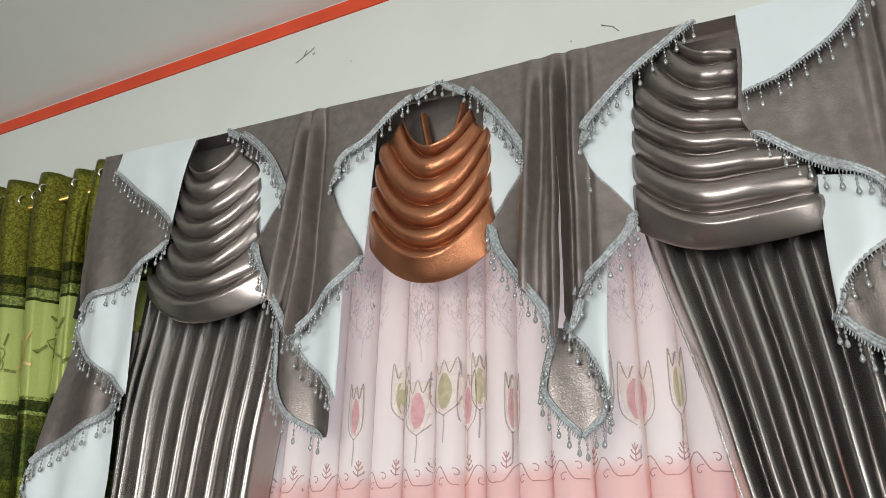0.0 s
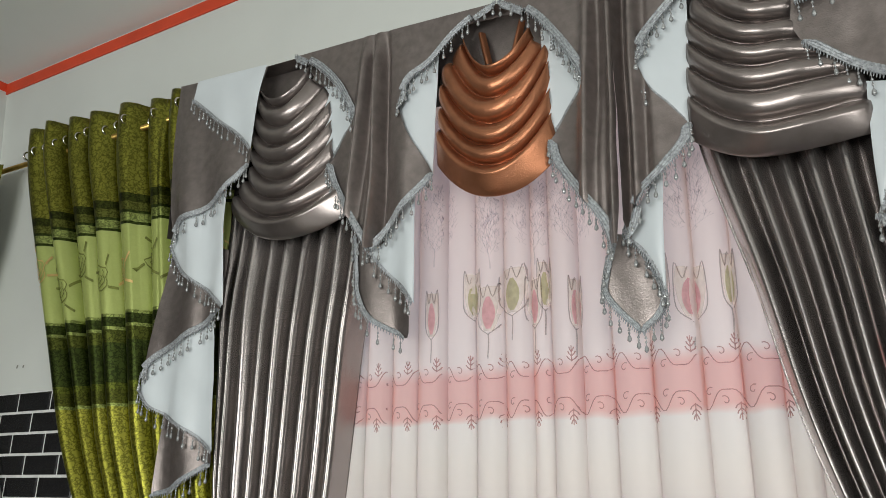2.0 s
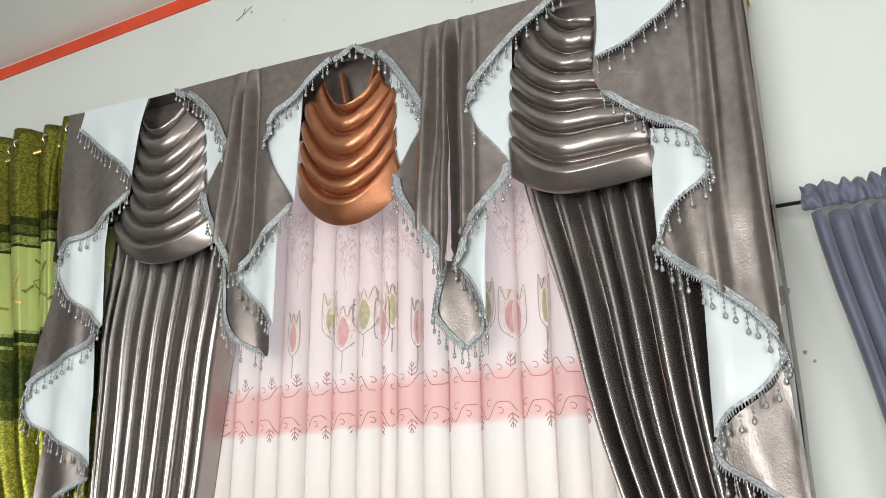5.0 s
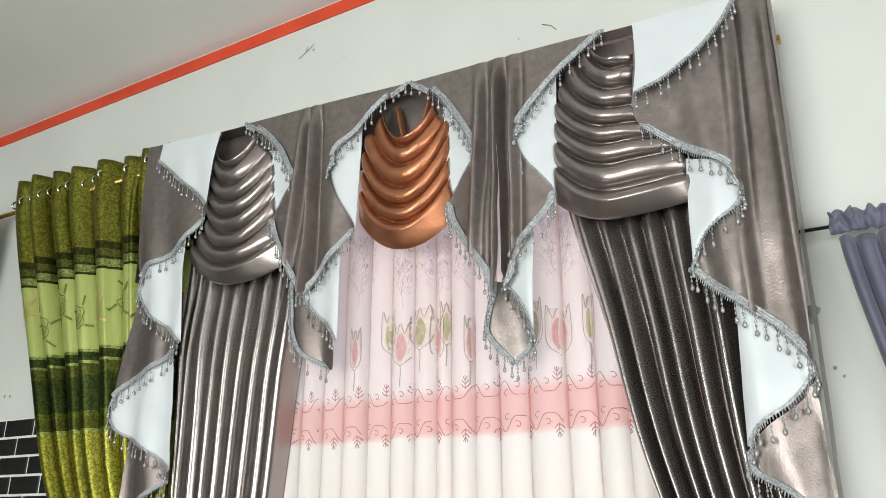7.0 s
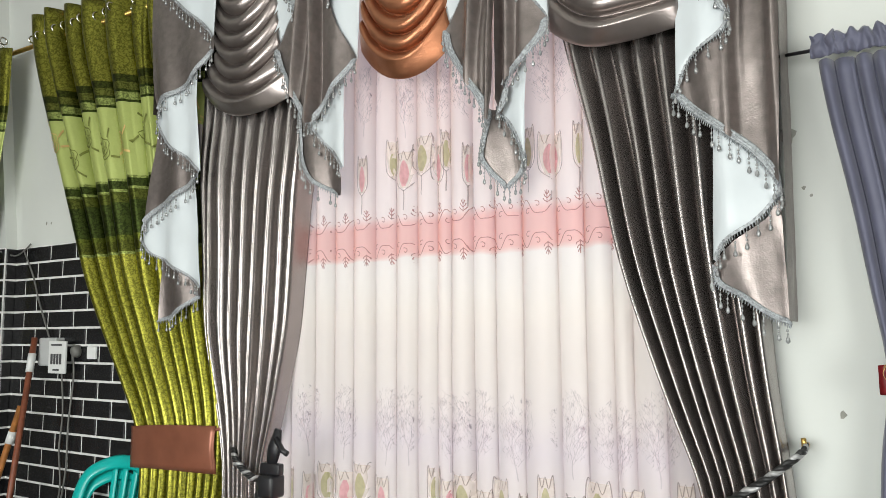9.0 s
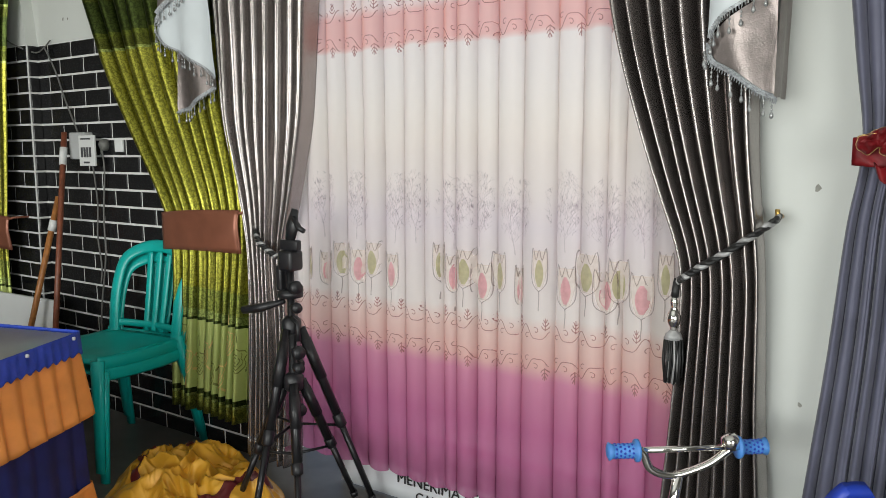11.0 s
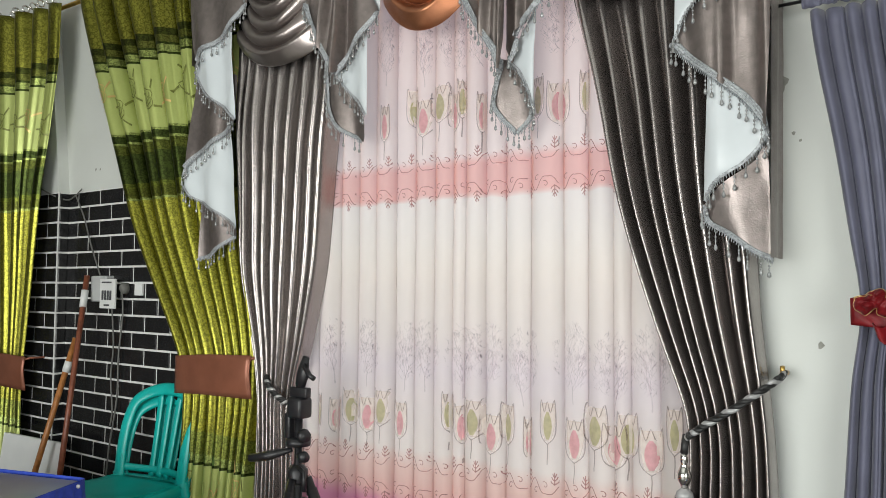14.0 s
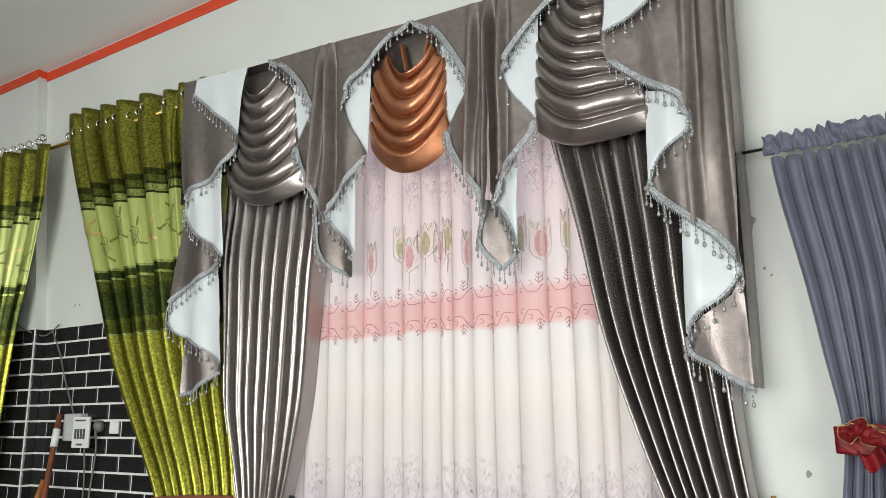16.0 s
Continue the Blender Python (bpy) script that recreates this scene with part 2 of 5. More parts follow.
def sheet(nu, nv, f, bm=None):
    """A grid of points f(u, v), u and v from 0 to 1."""
    bm = bm or bmesh.new()
    rows = [[bm.verts.new(f(i / nu, j / nv)) for i in range(nu + 1)] for j in range(nv + 1)]
    for j in range(nv):
        for i in range(nu):
            bm.faces.new((rows[j][i], rows[j][i + 1], rows[j + 1][i + 1], rows[j + 1][i]))
    return bm


def thicken(ob, t):
    md = ob.modifiers.new("cloth", "SOLIDIFY")
    md.thickness, md.offset = t, 0
    return ob


def box(bm, lo, hi, bevel=0.0):
    c = [(a + b) / 2 for a, b in zip(lo, hi)]
    s = [abs(b - a) for a, b in zip(lo, hi)]
    made = bmesh.ops.create_cube(bm, size=1.0, matrix=Matrix.LocRotScale(c, None, s))
    if bevel:
        edges = list({e for v in made["verts"] for e in v.link_edges})
        bmesh.ops.bevel(bm, geom=edges, offset=bevel, segments=2, affect="EDGES", profile=0.5)
    return bm


def tube(bm, pts, r, n=8, flat=1.0, cap=True):
    """A round or oval bar along pts; r is one radius or one for each point."""
    pts = [Vector(p) for p in pts]
    rs = r if isinstance(r, (list, tuple)) else [r] * len(pts)
    rings, up = [], None
    for i, p in enumerate(pts):
        d = (pts[min(i + 1, len(pts) - 1)] - pts[max(i - 1, 0)]).normalized()
        if up is None:
            up = Vector((0, 1, 0)) if abs(d.y) < 0.9 else Vector((1, 0, 0))
        side = d.cross(up).normalized()
        up = side.cross(d).normalized()
        rings.append([bm.verts.new(p + side * math.cos(a) * rs[i] + up * math.sin(a) * rs[i] * flat) for a in [2 * math.pi * k / n for k in range(n)]])
    for a, b in zip(rings, rings[1:]):
        for k in range(n):
            bm.faces.new((a[k], a[(k + 1) % n], b[(k + 1) % n], b[k]))
    if cap:
        bm.faces.new(rings[0][::-1])
        bm.faces.new(rings[-1])
    return bm


def smooth_path(keys, n):
    """n + 1 points on a smooth line through the few points of keys."""
    k = np.array(keys, float)
    t = np.linspace(0, len(k) - 1, n + 1)
    out = []
    for s in t:
        i = min(int(s), len(k) - 2)
        f = s - i
        p0, p1, p2, p3 = k[max(i - 1, 0)], k[i], k[i + 1], k[min(i + 2, len(k) - 1)]
        out.append(tuple(0.5 * (2 * p1 + (p2 - p0) * f + (2 * p0 - 5 * p1 + 4 * p2 - p3) * f * f + (3 * p1 - p0 - 3 * p2 + p3) * f ** 3)))
    return out


def by_height(keys):
    """A smooth table of values by height, from rows of (z, values...), top first."""
    k = np.array(sorted(keys), float)
    zs = np.linspace(k[0, 0], k[-1, 0], 200)
    cols = []
    for c in range(1, k.shape[1]):
        v = np.interp(zs, k[:, 0], k[:, c])
        pad = np.concatenate([np.full(12, v[0]), v, np.full(12, v[-1])])
        cols.append(np.convolve(pad, np.hanning(25) / np.hanning(25).sum(), "same")[12:-12])
    return lambda z: [float(np.interp(z, zs, c)) for c in cols]


def noise3(x, y, z):
    return noise.noise(Vector((x, y, z)))


# ---- the room ----
X0, X1, Y0, H = -4.6, 3.4, -5.4, 3.245
OX0, OX1, OZ = -0.86, 0.70, 2.56  # the window opening behind the sheer

bm = bmesh.new()
for lo, hi in (((X0, 0, 0), (OX0, 0.18, H)), ((OX1, 0, 0), (X1, 0.18, H)), ((OX0, 0, OZ), (OX1, 0.18, H))):
    box(bm, lo, hi)
wall_north = tagged(part("wall_north", bm, PLASTER, smooth=False), "off-white painted plaster wall with scuffs", "wall", kind="structure")
# walls out of view close the room; their dark tone deepens the satin's contrast
tagged(part("wall_west", box(bmesh.new(), (X0 - 0.18, Y0, 0), (X0, 0.18, H)), DIMWALL, smooth=False), "unseen shop wall, dark grey to cut bounced light", "wall", kind="structure")
# wall out of view; its doorway is made up to let the side fill in
bm = bmesh.new()
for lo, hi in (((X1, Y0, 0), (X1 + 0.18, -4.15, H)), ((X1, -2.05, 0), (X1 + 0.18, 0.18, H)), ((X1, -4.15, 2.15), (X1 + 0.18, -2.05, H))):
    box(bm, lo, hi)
tagged(part("wall_east", bm, DIMWALL, smooth=False), "unseen wall, dark to cut bounce, with an opening added for side light", "wall", kind="structure")
bm = bmesh.new()
for lo, hi in (((X0, Y0 - 0.18, 0), (-1.65, Y0, H)), ((1.85, Y0 - 0.18, 0), (X1, Y0, H)), ((-1.65, Y0 - 0.18, 2.3), (1.85, Y0, H))):
    box(bm, lo, hi)
tagged(part("wall_south", bm, DIMWALL, smooth=False), "unseen wall with the open shop front, dark grey to cut bounced light", "wall", kind="structure")
tagged(part("floor", box(bmesh.new(), (X0 - 0.18, Y0 - 3, -0.12), (X1 + 0.18, 2.5, 0)), FLOOR, smooth=False), "dark grey worn floor", "floor", kind="structure")
tagged(part("ceiling", box(bmesh.new(), (X0 - 0.18, Y0 - 0.18, H), (X1 + 0.18, 0.18, H + 0.12)), CEIL, smooth=False), "pale grey painted ceiling", "ceiling", kind="structure")


# the pilaster in the wall's left part leans back a little towards the top
def pil_x(z):
    return -2.44 if z < 1.75 else -2.44 - 0.245 * (z - 1.75) / 1.5


PD = 0.055
bm = bmesh.new()
for za, zb in ((0, 1.75), (1.75, H)):
    v = [bm.verts.new(p) for z in (za, zb) for p in ((X0, 0, z), (X0, -PD, z), (pil_x(z), -PD, z), (pil_x(z), 0, z))]
    for f in ((0, 1, 5, 4), (1, 2, 6, 5), (2, 3, 7, 6)):
        bm.faces.new([v[i] for i in f])
bmesh.ops.remove_doubles(bm, verts=bm.verts, dist=1e-4)
tagged(part("wall_pilaster", bm, PLASTER, smooth=False), "shallow white plaster pilaster of the wall", "wall", kind="structure")

# red painted line under the ceiling, stepping round the pilaster
bm = bmesh.new()
box(bm, (pil_x(3.23), -0.006, 3.180), (X1, 0, 3.236))
box(bm, (pil_x(3.23) - 0.001, -PD - 0.006, 3.180), (pil_x(3.23) + 0.006, -0.006, 3.236))
box(bm, (X0, -PD - 0.006, 3.180), (pil_x(3.23) - 0.001, -PD, 3.236))
tagged(part("trim", bm, RED, smooth=False), "orange-red painted line below the ceiling", "trim", kind="structure")

# ---- printed sheer ----
CREASE = [-0.87, -0.785, -0.70, -0.614, -0.508, -0.426, -0.343, -0.255, -0.169, -0.087, -0.011, 0.039, 0.115, 0.187, 0.276, 0.388, 0.472, 0.551, 0.60, 0.68, 0.765, 0.85]


def sheer_y(x, z):
    i = max(0, min(len(CREASE) - 2, int(np.searchsorted(CREASE, x)) - 1))
    f = min(1, max(0, (x - CREASE[i]) / (CREASE[i + 1] - CREASE[i])))
    return fold_y(i, f, x, z)


def fold_y(i, f, x, z):
    d = 0.028 + 0.006 * math.sin(i * 2.4)
    return -0.008 - d * (0.85 * math.sin(math.pi * min(1, f)) ** 0.55 + 0.72 * f) + 0.003 * noise3(x * 6, i, z * 1.5)


def sheer_x(x, z):
    return x + 0.006 * noise3(x * 3, 7.0, z * 1.3)


sheer = thing("sheer_curtain", "cream sheer curtain printed with trees, tulips and pink bands, plum hem", "sheer curtain")
bm = bmesh.new()
HEM = 0.125
rows = [HEM + (2.55 - HEM) * j / 46 for j in range(47)]
prof = []  # each fold runs a little past the next crease and turns back behind it
for i, (a, b) in enumerate(zip(CREASE, CREASE[1:])):
    prof += [(i, k / 8, a + (b - a) * k / 8) for k in range(9)] + [(i, 1.10, b + 0.009 + 0.004 * math.sin(i * 5))]
vs = []
for j, z in enumerate(rows):
    row = []
    for i, f, x in prof:
        y = fold_y(i, f, x, z) if f <= 1 else fold_y(i, 1, x, z) + 0.014
        row.append(bm.verts.new((sheer_x(x, z), y, z - (0.012 * f if j == 0 else 0))))
    vs.append(row)
for a, b in zip(vs, vs[1:]):
    for i in range(len(prof) - 1):
        bm.faces.new((a[i], a[i + 1], b[i + 1], b[i]))
part("cloth", bm, SHEER, sheer)


def on_sheer(x, z, lift=0.002):
    return (sheer_x(x, z), sheer_y(x, z) - lift, z)


def ribbon(bm, pts, w, lift=0.002, put=on_sheer):
    """A drawn line of width w along (x, z) points, lying on a cloth."""
    last = None
    for i, (x, z) in enumerate(pts):
        ax, az = pts[max(i - 1, 0)]
        bx, bz = pts[min(i + 1, len(pts) - 1)]
        l = math.hypot(bx - ax, bz - az) or 1
        nx, nz = -(bz - az) / l * w / 2, (bx - ax) / l * w / 2
        pair = (bm.verts.new(put(x + nx, z + nz, lift)), bm.verts.new(put(x - nx, z - nz, lift)))
        if last:
            bm.faces.new((last[0], pair[0], pair[1], last[1]))
        last = pair


CROWN = [(0, -0.5), (-0.42, -0.32), (-0.5, 0.0), (-0.42, 0.5), (-0.2, 0.22), (0, 0.46), (0.2, 0.22), (0.42, 0.5), (0.5, 0.0), (0.42, -0.32), (0, -0.5)]


def tulip(cx, cz, green, w=0.068, h=0.118):
    bm = bmesh.new()
    pale = lambda u, v: on_sheer(cx + (2 * u - 1) * w * 0.46 * math.sin(math.pi * min(1, v * 0.62 + 0.08)) ** 0.6, cz + (v - 0.5) * h * 0.86, 0.0015)
    sheet(6, 6, pale, bm)
    t = part("tulip_print", bm, PRINT_PALE, sheer)
    bm = sheet(6, 6, lambda u, v: on_sheer(cx + (2 * u - 1) * w * 0.27 * math.sin(math.pi * min(1, v * 0.9 + 0.06)) ** 0.7, cz - 0.08 * h + (v - 0.5) * h * 0.62, 0.0025))
    part("petal", bm, PRINT_GREEN if green else PRINT_PINK, t)
    bm = bmesh.new()
    ribbon(bm, [(cx + x * w, cz + z * h) for x, z in smooth_path(CROWN, 40)], 0.0028, 0.003)
    ribbon(bm, [(cx + 0.02 * w * math.sin(k), cz - h * (0.5 + 0.09 * k)) for k in range(6)], 0.003, 0.003)
    part("outline", bm, PRINT_LINE, t)


UPPER = ((-0.28, 1.854, 0, 0.036), (-0.165, 1.898, 1, 0.052), (-0.116, 1.854, 0, 0.07), (-0.049, 1.895, 1, 0.08), (0.006, 1.860, 0, 0.045), (0.035, 1.902, 1, 0.036), (0.114, 1.845, 0, 0.026), (0.321, 1.865, 1, 0.05), (0.389, 1.840, 0, 0.07), (0.472, 1.86, 1, 0.03))
for cx, cz, g, w in UPPER:
    tulip(cx, cz, g, w, 0.135)
LOW = ((-0.503, 0.822, 0, 0.05), (-0.432, 0.860, 1, 0.075), (-0.356, 0.842, 0, 0.075), (-0.287, 0.872, 1, 0.075), (-0.212, 0.836, 0, 0.06), (-0.01, 0.883, 1, 0.04), (0.041, 0.848, 0, 0.06), (0.088, 0.872, 1, 0.075), (0.148, 0.832, 0, 0.075), (0.208, 0.867, 1, 0.055),
       (0.28, 0.831, 0, 0.028), (0.357, 0.890, 1, 0.05), (0.437, 0.843, 0, 0.065), (0.506, 0.890, 1, 0.08), (0.564, 0.842, 0, 0.07), (0.60, 0.876, 1, 0.06), (0.666, 0.841, 0, 0.07), (0.734, 0.905, 1, 0.045), (-0.581, 0.833, 1, 0.03))
for cx, cz, g, w in LOW:
    tulip(cx, cz, g, w, 0.13)


def tree(cx, base, tall, seed):
    rnd = random.Random(seed)
    bm = bmesh.new()

    def grow(x, z, a, l, w, depth):
        pts = [(x, z)]
        for _ in range(3):
            a += rnd.uniform(-0.16, 0.16)
            x, z = x + math.sin(a) * l / 3, z + math.cos(a) * l / 3
            pts.append((x, z))
        ribbon(bm, pts, w, 0.0022)
        if depth:
            for s in (-1, 1) if rnd.random() < 0.75 else (-1, 0, 1):
                grow(x, z, a * 0.7 + s * rnd.uniform(0.15, 0.42), l * rnd.uniform(0.62, 0.82), max(0.0009, w * 0.62), depth - 1)
    grow(cx, base, 0, tall * 0.22, 0.0034, 5)
    for k in range(7):
        grow(cx, base + tall * (0.18 + 0.09 * k), (-1) ** k * rnd.uniform(0.4, 0.75), tall * 0.12, 0.0014, 4)
    for k in range(260):  # fine twigs that fill the oval crown
        a, q = rnd.uniform(0, 6.28), math.sqrt(rnd.random())
        x, z = cx + 0.27 * tall * q * math.cos(a), base + tall * (0.62 + 0.44 * q * math.sin(a))
        d = rnd.uniform(-0.9, 0.9)
        ribbon(bm, [(x, z), (x + 0.007 * math.sin(d), z + 0.007 * math.cos(d)), (x + 0.012 * math.sin(d * 1.4), z + 0.012 * math.cos(d))], 0.0011, 0.0022)
    part("tree_print", bm, PRINT_TREE, sheer)


for i, (cx, cz) in enumerate(((-0.274, 1.985), (-0.108, 1.958), (0.012, 1.955), (0.121, 1.95), (0.392, 1.939), (-0.43, 1.97))):
    tree(cx, cz, 0.22, 40 + i)
for i, cx in enumerate((-0.51, -0.361, -0.195, -0.099, 0.04, 0.136, 0.266, 0.434, 0.559, 0.67)):
    tree(cx, 0.935 + 0.012 * math.sin(i * 3), 0.22, 60 + i)


def scroll(z0, flip):
    """A line of joined S-shaped scrolls with little sprigs."""
    bm = bmesh.new()
    for k in range(-8, 9):
        c = 0.01 + k * 0.092
        wave = [(c + 0.046 * s, z0 + flip * 0.020 * (math.sin(math.pi * s) - 0.3 * math.cos(2 * math.pi * s))) for s in np.linspace(-1, 1, 15)]
        ribbon(bm, wave, 0.0024)
        for sx in (-1, 1):
            curl = [(c + sx * (0.030 + 0.012 * (1 - t) * math.cos(5.5 * t + 1)), z0 - sx * flip * 0.010 + 0.012 * (1 - t) * math.sin(5.5 * t + 1)) for t in np.linspace(0, 0.9, 10)]
            ribbon(bm, curl, 0.0022)
        for h, w in ((0.020, 0.011), (0.031, 0.008), (0.041, 0.005)):
            for sx in (-1, 1):
                ribbon(bm, [(c, z0 + flip * (h - 0.006)), (c + sx * w * 0.7, z0 + flip * h), (c + sx * w, z0 + flip * (h + 0.006))], 0.0026)
        ribbon(bm, [(c, z0 + flip * 0.012), (c, z0 + flip * 0.05)], 0.0022)
    part("scroll_print", bm, PRINT_ROSE, sheer)


for z0, flip in ((1.690, 1), (1.605, -1), (0.695, 1), (0.605, -1)):
    scroll(z0, flip)

# vinyl banner that stands behind the sheer, across the foot of the opening
banner = tagged(part("banner", sheet(30, 6, lambda u, v: (-0.50 + 1.3 * u, 0.012 + 0.008 * math.sin(9 * u) * v + 0.02 * v, 0.004 + 0.23 * v)), BANNER), "white vinyl banner with black lettering on the floor", "banner")
thicken(banner, 0.002)


def words(text, size, x, z, mat, name="lettering"):
    cu = bpy.data.curves.new(name, "FONT")
    cu.body, cu.size, cu.extrude = text, size, 0.0008
    tmp = bpy.data.objects.new(name, cu)
    me = bpy.data.meshes.new_from_object(tmp)
    me.materials.clear()
    me.materials.append(mat)
    bpy.data.objects.remove(tmp)
    ob = new(name, me)
    ob.matrix_world = pose(x, 0.007 + 0.06 * z, z, 90, 0, 0)
    ob.parent = banner
    return ob


words("MENERIMA PESANAN", 0.056, -0.235, 0.064, BLACKINK)
words("CALL", 0.050, -0.15, 0.013, BLACKINK)
bm = bmesh.new()
for k in range(7):
    box(bm, (-0.005 + 0.034 * k, 0.006, 0.014), (0.018 + 0.034 * k, 0.009, 0.048))
part("lettering", bm, BLACKINK, banner, smooth=False)
for k, w in enumerate((0.07, 0.06, 0.06, 0.07, 0.03, 0.08, 0.07, 0.06, 0.07, 0.07)):
    bm, x = bmesh.new(), -0.40 + 0.082 * k
    box(bm, (x, 0.002, 0.125), (x + w, 0.006, 0.135))
    box(bm, (x, 0.002, 0.135), (x + 0.018, 0.006, 0.195))
    if k % 3 != 2:
        box(bm, (x + w - 0.016, 0.002, 0.135), (x + w, 0.006, 0.195))
    part("emblem", bm, INK, banner, smooth=False)
bm = bmesh.new()
box(bm, (OX0, 0.004, 0.238), (OX1, 0.03, 0.262))
tagged(part("window_rail", bm, BLACKINK, smooth=False), "dark low rail across the window opening", "window rail", kind="structure")

# ---- hanging cloths ----


def ridge(u, n, seed, power=0.9):
    w = u * n + 0.30 * noise3(u * n * 0.5, seed, 0.3) + 0.10 * noise3(u * n * 1.3, seed, 5.3)
    return abs(math.sin(math.pi * w)) ** power


def hung(keys, n, y0, seed=1.0, per=12, rowsn=60, power=0.9, slope=0.0):
    """A pleated cloth; keys are rows of (z, left x, right x, depth of the pleats); slope: how far its top falls from left to right."""
    at = by_height(keys)
    top, low = max(k[0] for k in keys), min(k[0] for k in keys)

    def f(u, v):
        z = top + (low - top) * v
        a, b, d = at(z)
        drift = 0.35 * noise3(v * 2.2, seed, 8.0) / n
        r = ridge(u + drift * math.sin(math.pi * u), n, seed, power) * (0.8 + 0.35 * noise3(math.floor(u * n) * 1.7, seed, v * 1.5))
        x = a + (b - a) * (u + 0.008 * noise3(u * 5, seed, z * 1.7))
        return (x, y0 - d * (r - 0.5) - 0.004 * noise3(u * n * 0.7, z * 3.3, seed), z - slope * u * (1 - v) ** 1.5)
    return sheet(n * per, rowsn, f), f


# taupe satin drapes at both sides of the sheer
DL = [(2.45, -1.03, -0.44, 0.045), (2.16, -1.03, -0.46, 0.05), (2.03, -1.03, -0.468, 0.08), (1.93, -1.03, -0.475, 0.095), (1.83, -1.02, -0.50, 0.09), (1.5, -1.00, -0.53, 0.08), (1.34, -0.985, -0.545, 0.08), (1.13, -0.925, -0.592, 0.065), (1.03, -0.895, -0.615, 0.06),
      (0.88, -0.865, -0.665, 0.05), (0.7, -0.862, -0.645, 0.06), (0.5, -0.865, -0.632, 0.08), (0.06, -0.89, -0.65, 0.095)]
DR = [(2.45, 0.40, 0.96, 0.045), (2.15, 0.445, 0.955, 0.05), (2.02, 0.475, 0.953, 0.08), (1.84, 0.522, 0.95, 0.095), (1.6, 0.568, 0.945, 0.095), (1.457, 0.607, 0.945, 0.095), (1.24, 0.678, 0.955, 0.08), (1.11, 0.722, 0.968, 0.065), (0.97, 0.778, 0.985, 0.06),
      (0.89, 0.785, 0.99, 0.06), (0.58, 0.767, 1.0, 0.095), (0.295, 0.742, 1.02, 0.095), (0.03, 0.72, 1.035, 0.095)]
for keys, n, seed in ((DL, 9, 3.3), (DR, 8, 8.1)):
    ob = thing("satin_drape", "long pleated taupe satin drape tied back with a cord", "curtain", "taupe drapes")
    bm, f = hung([(z, a, b, d * 1.2) for z, a, b, d in keys], n, -0.088, seed, 18, 60, 0.75)
    thicken(part("cloth", bm, DRAPE, ob), 0.002)
    bm = sheet(n * 12, 3, lambda u, v: (lambda p: (p[0], p[1] - 0.003, p[2]))(f(u, 0.965 + 0.034 * v)))
    thicken(part("hem", bm, DRAPE, ob), 0.002)


def rope(name, pts, label, r=0.008):
    ob = thing(name, label, "tieback", "cord tiebacks")
    path = smooth_path(pts, 70)
    for ph, mat in ((0, ROPEA), (1, ROPEB), (2, ROPEA)):
        tw = []
        for i, p in enumerate(path):
            a = i * 0.62 + ph * 2.094
            tw.append((p[0] + r * 0.6 * math.cos(a) * 0.4, p[1] + r * 0.7 * math.sin(a), p[2] + r * 0.8 * math.cos(a)))
        part("strand", tube(bmesh.new(), tw, r * 0.75, 7), mat, ob)
    return ob


rr = rope("cord_tieback", [(1.005, -0.03, 1.075), (1.005, -0.09, 1.068), (0.96, -0.135, 1.03), (0.90, -0.14, 0.985), (0.84, -0.135, 0.945), (0.80, -0.125, 0.915), (0.782, -0.10, 0.905)], "black and silver twisted cord tieback with a tassel")
bm = tube(bmesh.new(), [(0.783, -0.105, 0.91), (0.782, -0.115, 0.885), (0.781, -0.118, 0.865)], 0.010, 8)
part("knot", bm, ROPEA, rr)
bm = tube(bmesh.new(), [(0.781, -0.118, 0.868 - 0.01 * k) for k in range(10)], [0.006, 0.010, 0.011, 0.008, 0.012, 0.017, 0.019, 0.017, 0.011, 0.008], 12)
part("tassel_knob", bm, CHROME, rr, "clear glass and silver knob")
bm = tube(bmesh.new(), [(0.781, -0.118, 0.778), (0.781, -0.118, 0.768), (0.781, -0.118, 0.755)], [0.008, 0.02, 0.024], 12)
part("tassel_cap", bm, ROPEB, rr)
for mat, n, off in ((ROPEA, 34, 0), (ROPEB, 14, 3)):
    bm = bmesh.new()
    for k in range(n):
        a, q = 2.4 * (k + off), 0.022 * math.sqrt((k % 9 + 1) / 9)
        x, y = 0.781 + q * math.cos(a), -0.118 + q * math.sin(a)
        tube(bm, [(x, y, 0.757), (x + 0.004 * math.sin(k), y, 0.70), (x + 0.003 * math.cos(k * 3), y, 0.645 + 0.01 * math.sin(k * 5))], 0.0028, 5)
    part("tassel_fringe", bm, mat, rr)
part("hook", tube(bmesh.new(), [(1.005, 0, 1.075), (1.005, -0.05, 1.075), (1.005, -0.055, 1.095)], 0.006, 8), BRASS, rr)
rope("cord_tieback", [(-0.80, -0.02, 0.965), (-0.805, -0.09, 0.955), (-0.755, -0.14, 0.925), (-0.70, -0.15, 0.89), (-0.655, -0.14, 0.865), (-0.64, -0.09, 0.86)], "black and silver twisted cord tieback")

# ---- the valance: swags and cascading tails with beaded braid ----
valance = thing("curtain_valance", "taupe satin swag valance with white-lined tails and beaded silver braid", "valance")
TOP = [(-1.30, 2.745), (-1.234, 2.739), (-0.841, 2.707), (-0.389, 2.682), (-0.018, 2.656), (0.293, 2.640), (0.614, 2.621), (0.694, 2.616), (0.952, 2.604), (1.03, 2.597)]


def top_z(x):
    return float(np.interp(x, [p[0] for p in TOP], [p[1] for p in TOP]))


